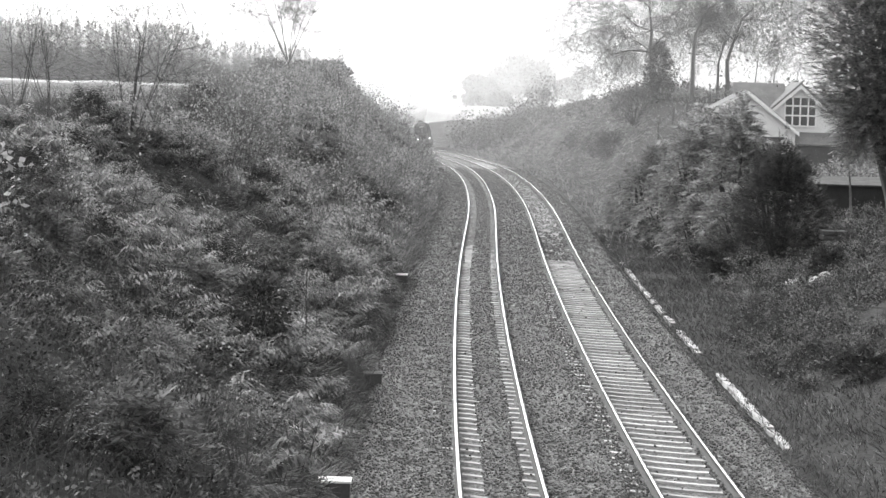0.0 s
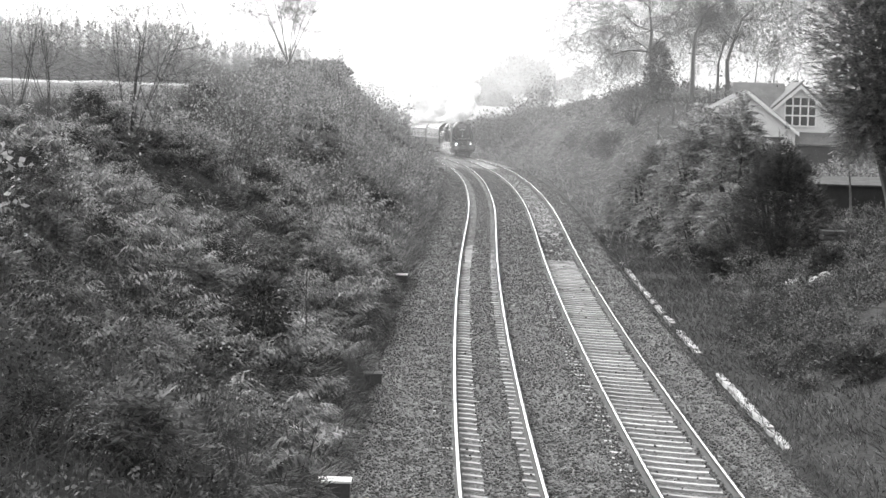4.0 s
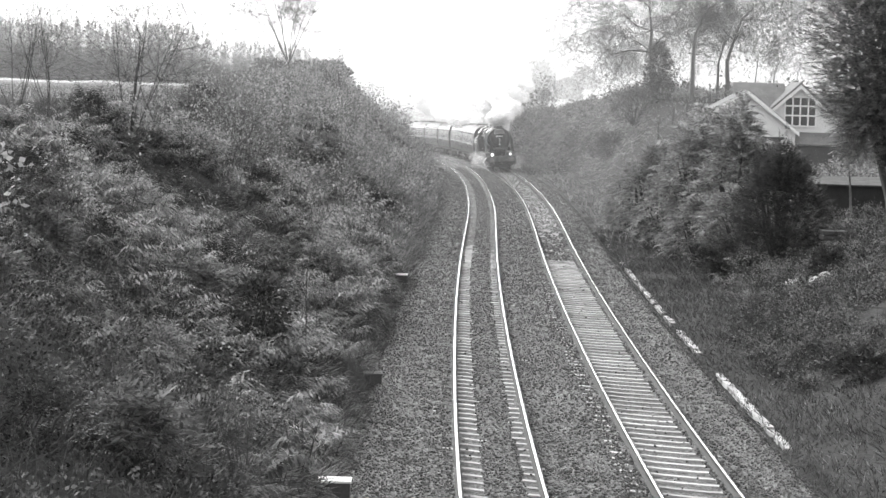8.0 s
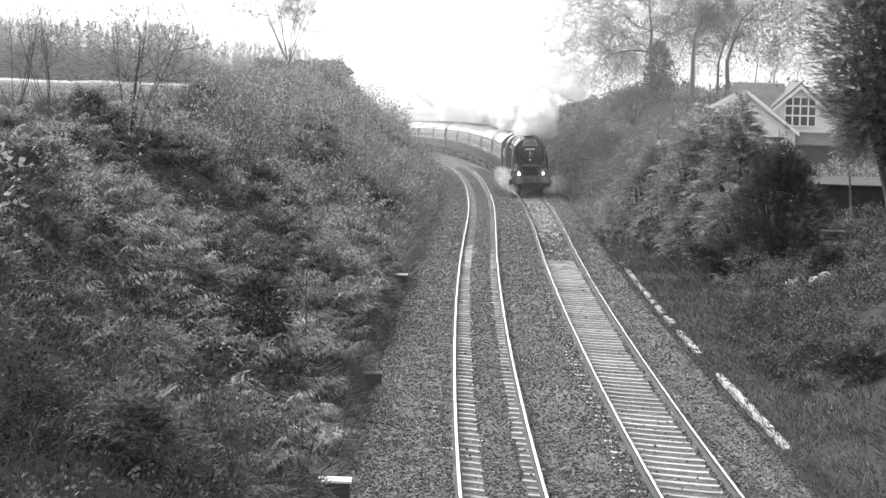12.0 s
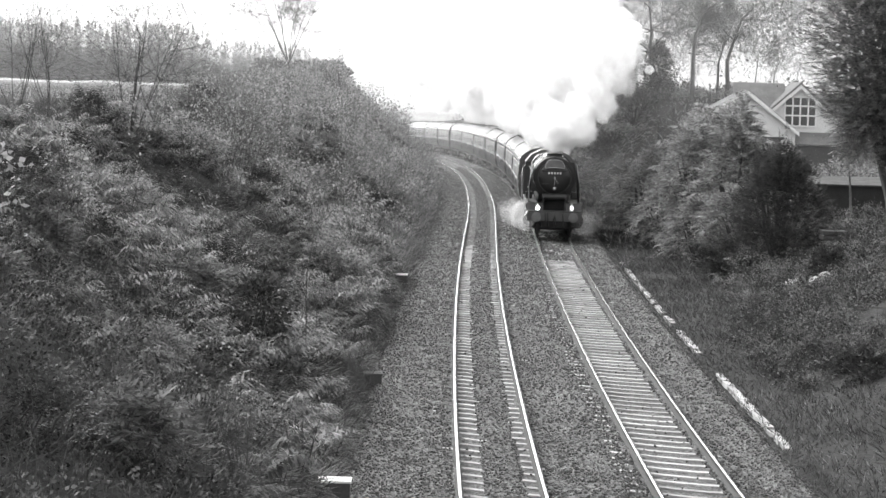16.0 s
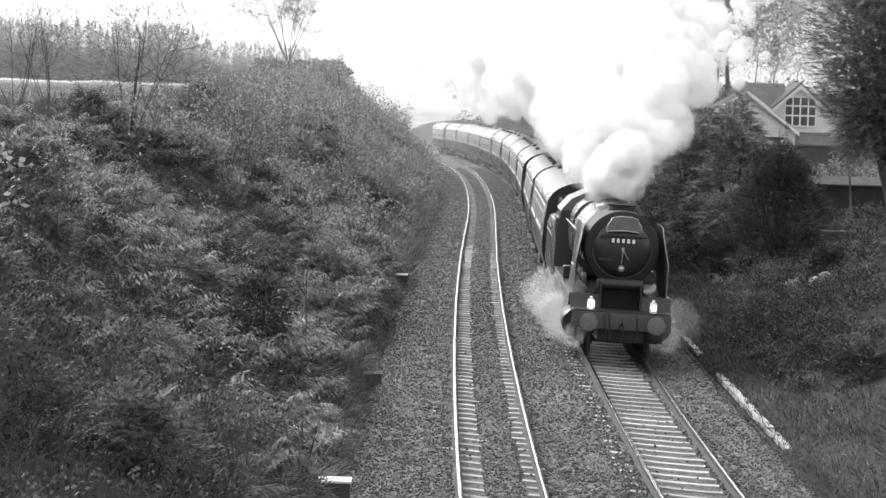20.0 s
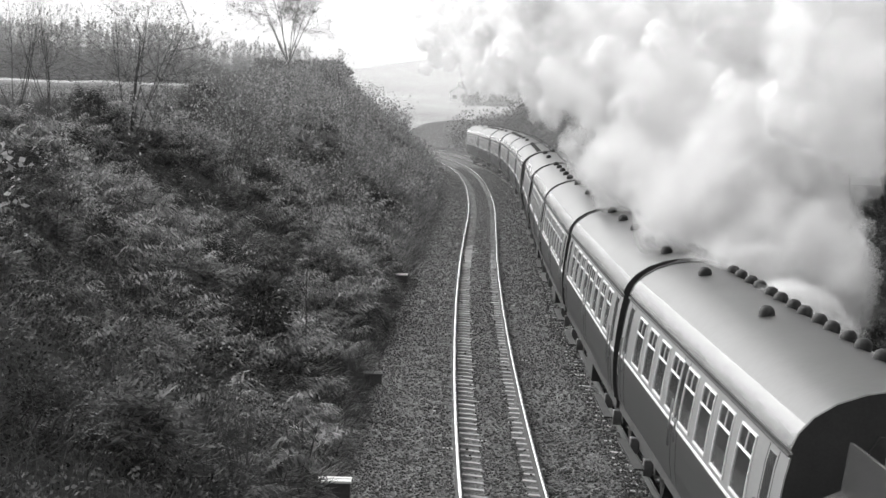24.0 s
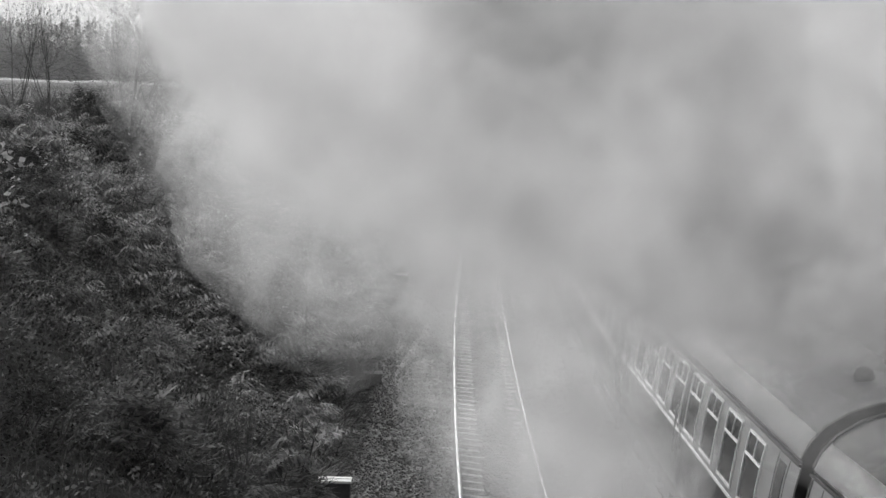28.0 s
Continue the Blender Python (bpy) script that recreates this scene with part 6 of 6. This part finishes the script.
def farmhouse(x, y, w, h, label):
    z = gz(x, y) - 0.3
    H = thing("farmhouse", pose(x, y, z, 0, 0, 0), label, "house", "houses in the valley")
    part("wall", gable_wall(bmesh.new(), -w / 2, w / 2, 0, 7, 0, h * 0.6, h), M_WALL, H, "white wall")
    part("roof", gable_roof(bmesh.new(), -w / 2, w / 2, -0.2, 7.2, h * 0.6, h, 0.2, 0.3), M_SLATE, H)
    part("chimney", box(-0.4, 0.4, 1, 1.8, h - 0.3, h + 1.0), M_WALL, H)
    for k in (-1, 1):
        part("window", box(k * w * 0.22 - 0.5, k * w * 0.22 + 0.5, -0.05, 0.02, h * 0.25, h * 0.45), M_WINDOW, H)


farmhouse(2.8, 590, 4.5, 4.2, "white farmhouse in the hazy valley")
farmhouse(26, 600, 6, 3.4, "low white farm building in the hazy valley")


def mist():
    """Banks of mist that hang over the line and fill the valley."""
    for i, (y, k) in enumerate(((125, 2), (162, 3), (195, 1.5), (230, 2), (262, 2), (300, 2.5), (345, 4), (400, 6), (470, 9), (540, 9), (640, 6), (760, 5), (900, 4), (1100, 9))):
        w = 40 + y * 0.35
        n = 12
        xs = np.linspace(-w, w, n + 1)
        V, F = [], []
        for j, x in enumerate(xs):
            yy = y + 0.02 * y * math.sin(x * 0.05 + i) + (x * x) / (2.5 * y)
            V += [(x, yy, -14.0), (x, yy + 0.6, y * 0.055 + 9)]
        F = [(2 * j, 2 * j + 2, 2 * j + 3, 2 * j + 1) for j in range(n)]
        m = M_MISTS[k] if k in M_MISTS else M_MISTS.setdefault(k, vapour_material("mist", k * 0.014, k * 0.004, 0.02, 1.0, 0.5, (-50.0, 2.0)))
        tagged(part("mist_bank", mesh_np("mist_bank", np.array(V), np.array(F), m, True)), "thin bank of pale mist hanging over the valley", "mist", "mist banks", kind="stuff")


M_MISTS = {}
mist()


# ---- steam: rigid billows that leave the chimney, spread and drift
def billow_mesh(name, seed, mat, detail=4, rough=0.42, shells=(1.0, 0.93, 0.86, 0.78, 0.69, 0.58)):
    """A lumpy billow as shells inside one another, so that it thins out towards its edge."""
    V, F = [], []
    for i, size in enumerate(shells):
        bm = bmesh.new()
        bmesh.ops.create_icosphere(bm, subdivisions=detail, radius=1)
        o = Vector((seed * 7.3 + i * 0.15, seed * 3.1, seed))
        for v in bm.verts:
            p = v.co.normalized()
            k = 0.60 + rough * (0.45 - abs(noise.noise(p * 1.7 + o))) + rough * 0.6 * (0.4 - abs(noise.noise(p * 4.2 + o))) + rough * 0.2 * (0.4 - abs(noise.noise(p * 9.5 + o)))
            v.co = p * min(1.0, k) * size
        bm.verts.index_update()
        n = sum(len(v) for v in V)
        V.append(np.array([v.co for v in bm.verts]))
        F.append(np.array([[v.index + n for v in f.verts] for f in bm.faces]))
        if n:
            F.append(np.array([[0, 1, n]]))
        bm.free()
    return mesh_np(name, np.concatenate(V), np.concatenate(F), mat, True)


def sized(me, sx, sy, sz):
    m = me.copy()
    m.transform(Matrix.Diagonal((sx, sy, sz, 1)))
    return m


STEAM = [billow_mesh("billow", i, M_STEAM) for i in range(4)]
SOFT = [billow_mesh("soft_billow", 10 + i, M_STEAM_SOFT) for i in range(3)]
TRAIL = [billow_mesh("trailing_billow", 40 + i, M_STEAM_TRAIL) for i in range(3)]
THIN = [billow_mesh("wisp", 20 + i, M_STEAM_THIN, 4, 0.6) for i in range(3)]
VEIL = [billow_mesh("veil", 30 + i, M_VEIL, 3, 0.6, (1.0, 0.92, 0.84, 0.75, 0.66, 0.56, 0.45)) for i in range(4)]
PUFF_MESH = [sized(STEAM[i % 4], r, r, r) for i, r in enumerate((0.42, 0.55, 0.70, 0.86))]
MID_MESH = [sized(STEAM[i % 4], r, r * 1.2, r) for i, r in enumerate((0.9, 0.95, 0.98))]
CHIMNEY_Y = 2.75
KEYED = []


def chimney(t, back=0.0):
    p = chord_pose(run(t), 2.5, 11.5)
    return p, p @ Vector((0, CHIMNEY_Y + back, 2.85))


def spread(age):
    return 0.05 + 3.3 * (1 - math.exp(-age / 0.7)) + 0.35 * age


def drift(age, rs_x=0.0):
    """How far steam of that age has gone from the chimney: across, along, up."""
    up = 0.95 + 5.0 * (1 - math.exp(-age / 0.85)) + 0.25 * age + 0.05 * age * age
    if age < 0.08:
        up = 0.95 * age / 0.08
    return Vector((0.45 * age + 0.09 * age * age + rs_x * age * 0.35, -1.6 * (1 - math.exp(-age / 0.3)) + 0.1 * age, up))


def make_puffs(seed, step, back, n, meshes, label):
    rs = np.random.RandomState(seed)
    te = -2.6
    while te < 22.9:
        te += step
        P = thing("steam_puff", pose(0, 0, 0), label, "steam", "steam from the locomotive")
        rows = []
        t = 0.0
        while t < te:
            m, c = chimney(t, back + 1.3 if t < te - 0.12 else back)
            rows.append((t, Matrix.Translation(c)))
            t += 0.5
        if te > 0.3:
            m, c = chimney(te - 0.14, back + 1.3)
            rows = [r for r in rows if r[0] < te - 0.16] + [(te - 0.14, Matrix.Translation(c))]
        m0, c0 = chimney(te, back)
        k = rs.uniform(-1, 1)
        ages = [a for a in (0.0, 0.08, 0.2, 0.45, 0.9, 1.6, 2.6, 4.0, 6.0, 9.0, 13.0, 30.0) if te + a > 0]
        if te < 0:
            ages = [-te] + ages
        done = False
        for a in ages:
            t = te + a
            if t > 28.0:
                if done:
                    break
                a, t, done = 28.0 - te, 28.0, True
            rows.append((t, Matrix.Translation(c0 + drift(a, k)) @ pose(0, 0, 0, 14 * k * a, 9 * a, 20 * k * a)))
        KEYED.append((P, rows))
        for j in range(n):
            ob = part("billow", meshes[j % len(meshes)], None, P)
            d = rand_dir(rs, 1)[0] * np.array([1.0, 1.3, 0.9])
            e = Euler(rs.uniform(0, 6.28, 3))
            rr = [(0.0, 0.05)] if te > 0 else []
            for a in (0.0, 0.2, 0.5, 1.0, 2.0, 4.0, 8.0):
                if 0 <= te + a < 28:
                    rr.append((te + a, spread(a) * rs.uniform(0.95, 1.05) * (0.4 + 0.15 * (j % 5))))
            rr.append((28.0, spread(28 - te) * 0.9))
            KEYED.append((ob, [(t, Matrix.Translation(Vector(d) * s) @ e.to_matrix().to_4x4() @ pose(0, 0, 0, 9 * s * k, 12 * s, 0)) for t, s in rr]))


def make_billows():
    rs = np.random.RandomState(102)
    big = [sized(SOFT[i % 3], 1.24, 2.6, 1.24) for i in range(3)]
    thick = [sized(TRAIL[i % 3], 1.24, 2.6, 1.24) for i in range(3)]
    te = -1.0
    while te < 21.9:
        te += 0.42
        tr = te + 2.1
        P = thing("steam_cloud", pose(0, 0, 0), "large soft cloud of white steam trailing over the train", "steam", "steam from the locomotive")
        inside = lambda t: chord_pose(run(t) + 21.31, 3.0, CL - 3.0) @ pose(0, 11.5, 2.42)
        rows = []
        t = 0.0
        while t < tr:
            rows.append((t, inside(t)))
            t += 0.5
        m0 = inside(max(tr, 0))
        rise = float(np.interp(te, [10.0, 14.0, 18.0], [3.0, 4.2, 2.6]))
        side = float(np.interp(te, [12.0, 16.0, 20.0], [0.1, 0.3, 0.5]))
        k = rs.uniform(-1, 1)
        lift, blow = float(np.interp(te, [13.0, 18.0], [0.012, 0.05])), float(np.interp(te, [13.0, 18.0], [0.0, 0.07]))
        rows.append((max(tr, 0), m0))
        for a in (0.25, 0.7, 1.5, 3.0, 5.0, 8.0, 12.0, 30.0):
            t = max(tr, 0) + a
            last = t > 28
            if last:
                t, a = 28.0, 28.0 - max(tr, 0)
            off = Vector((1.3 * (1 - math.exp(-a / 0.2)) + side * a + blow * a * a, -2 * (1 - math.exp(-a)), 0.3 * min(a, 1) + rise * (1 - math.exp(-a / 1.2)) * (1 - math.exp(-a / 0.3)) + 0.18 * a + lift * a * a))
            rows.append((t, Matrix.Translation(m0.translation + off) @ m0.to_3x3().to_4x4() @ pose(0, 0, 0, 5 * k * a, 4 * a, 6 * k * a)))
            if last:
                break
        KEYED.append((P, rows))
        for j in range(13):
            ob = part("billow", (thick if te < 16.5 else big)[j % 3], None, P)
            d = np.array([rs.uniform(-1.5, 1.7), rs.uniform(-2.4, 2.4), rs.uniform(-0.8, 1.7)])
            t0 = max(tr, 0)
            rr = [(0.0, 0.0), (t0, 0.0)] if t0 > 0 else [(0.0, 0.0)]
            for a, s in ((0.25, 0.15), (0.8, 0.9), (1.6, 1.6), (3.0, 2.2), (6.0, 2.8)):
                if t0 + a < 28:
                    rr.append((t0 + a, s))
            rr.append((28.0, 3.0))
            KEYED.append((ob, [(t, pose(*(d * s), 10 * s * k, 14 * s, 20 * s * k)) for t, s in rr]))


def make_wisps():
    """Leaking steam low beside the cylinders, carried along with the engine."""
    rs = np.random.RandomState(103)
    for sx, n in ((-1, 13), (1, 7)):
        W = thing("steam_wisp", pose(0, 0, 0), "thin steam leaking low beside the engine", "steam", "leaking steam")
        KEYED.append((W, [(0.5 * i, chord_pose(run(0.5 * i), 2.5, 11.5)) for i in range(57)]))
        for j in range(n):
            u = j / max(1, n - 1)
            r = 0.34 + 0.42 * u
            ob = part("wisp", sized(THIN[j % 3], r, r * 1.7, r), None, W)
            x0 = sx * (1.25 + 0.75 * u * rs.uniform(0.2, 1))
            rows = []
            for i in range(29):
                ph = i * 0.7 + j
                rows.append((float(i), pose(x0 + 0.12 * math.sin(ph), 1.2 + 4.5 * u + 0.4 * math.sin(ph * 1.3), 0.55 + 0.55 * u * (sx < 0) + 0.15 * math.cos(ph), 25 * math.sin(ph), 40 * math.sin(0.6 * ph), 0)))
            KEYED.append((ob, rows))


def make_veil():
    """Steam blown back round the bridge: thin wisps that drift across in front of it at the end."""
    rs = np.random.RandomState(104)
    f = 4292.0
    n = 0
    while n < 38:
        u, v, d, r = rs.uniform(200, 1800), rs.uniform(-150, 880), rs.uniform(14, 34), rs.uniform(150, 340)
        if u - 0.8 * r < 170 + 0.55 * max(v, 0):
            continue
        if v > 330 and rs.uniform() > 0.4:
            continue
        n += 1
        B = thing("steam_bank", pose(0, 0, 0), "drifting bank of thin white steam near the bridge", "steam", "steam drifting round the bridge")
        w = r * d / f
        for k in range(3 if v < 330 else 2):
            lobe = part("lobe", sized(VEIL[(n + k) % 4], w * 1.2, w * 0.6, w), None, B)
            lobe.location = (w * (0.5 * k - 0.6 + rs.uniform(-0.2, 0.2)), rs.uniform(-0.3, 0.3), w * rs.uniform(-0.6, 0.6))
        speed = rs.uniform(330, 520) * (1.0 if v < 330 else 2.0)
        rows = []
        for t in (0.0, 12.0, 20.0, 24.0, 25.5, 26.2, 26.8, 27.4, 28.0):
            px = u + speed * (28 - t) + (900 if t < 25 else 0)
            rows.append((t, pose((px - 784) / f * d, d, 6.883 + (160 - v) / f * d + 0.12 * (28 - t), 12 * (28 - t) * math.sin(n), 30 + 8 * math.sin(n) + 9 * (28 - t), 0)))
        KEYED.append((B, rows))


make_puffs(101, 0.19, 0.0, 8, PUFF_MESH, "billowing white puff of steam from the chimney")
make_puffs(105, 0.3, 3.2, 7, MID_MESH, "large billowing puff of white steam above the engine")
make_billows()
make_wisps()
make_veil()


def motions():
    ts = [0.5 * i for i in range(57)]
    walk(loco, [(t, chord_pose(run(t), 2.5, 11.5)) for t in ts])
    walk(tender, [(t, chord_pose(run(t) + 13.3, 1.4, 5.4)) for t in ts])
    for i, c in enumerate(COACHES):
        walk(c, [(t, chord_pose(run(t) + 20.96 + 0.35 + 20.2 * i, 3.0, CL - 3.0)) for t in ts])
    for ob, rows in KEYED:
        walk(ob, rows)
    for ax, y, r in WHEELS[:5]:
        n = int(28 * 15 / r / (2 * math.pi) * 5) + 1
        walk(ax, [(28.0 * k / n, pose(0, y, r, math.degrees((run(28.0 * k / n) - 314) / r) % 360)) for k in range(n + 1)])


motions()
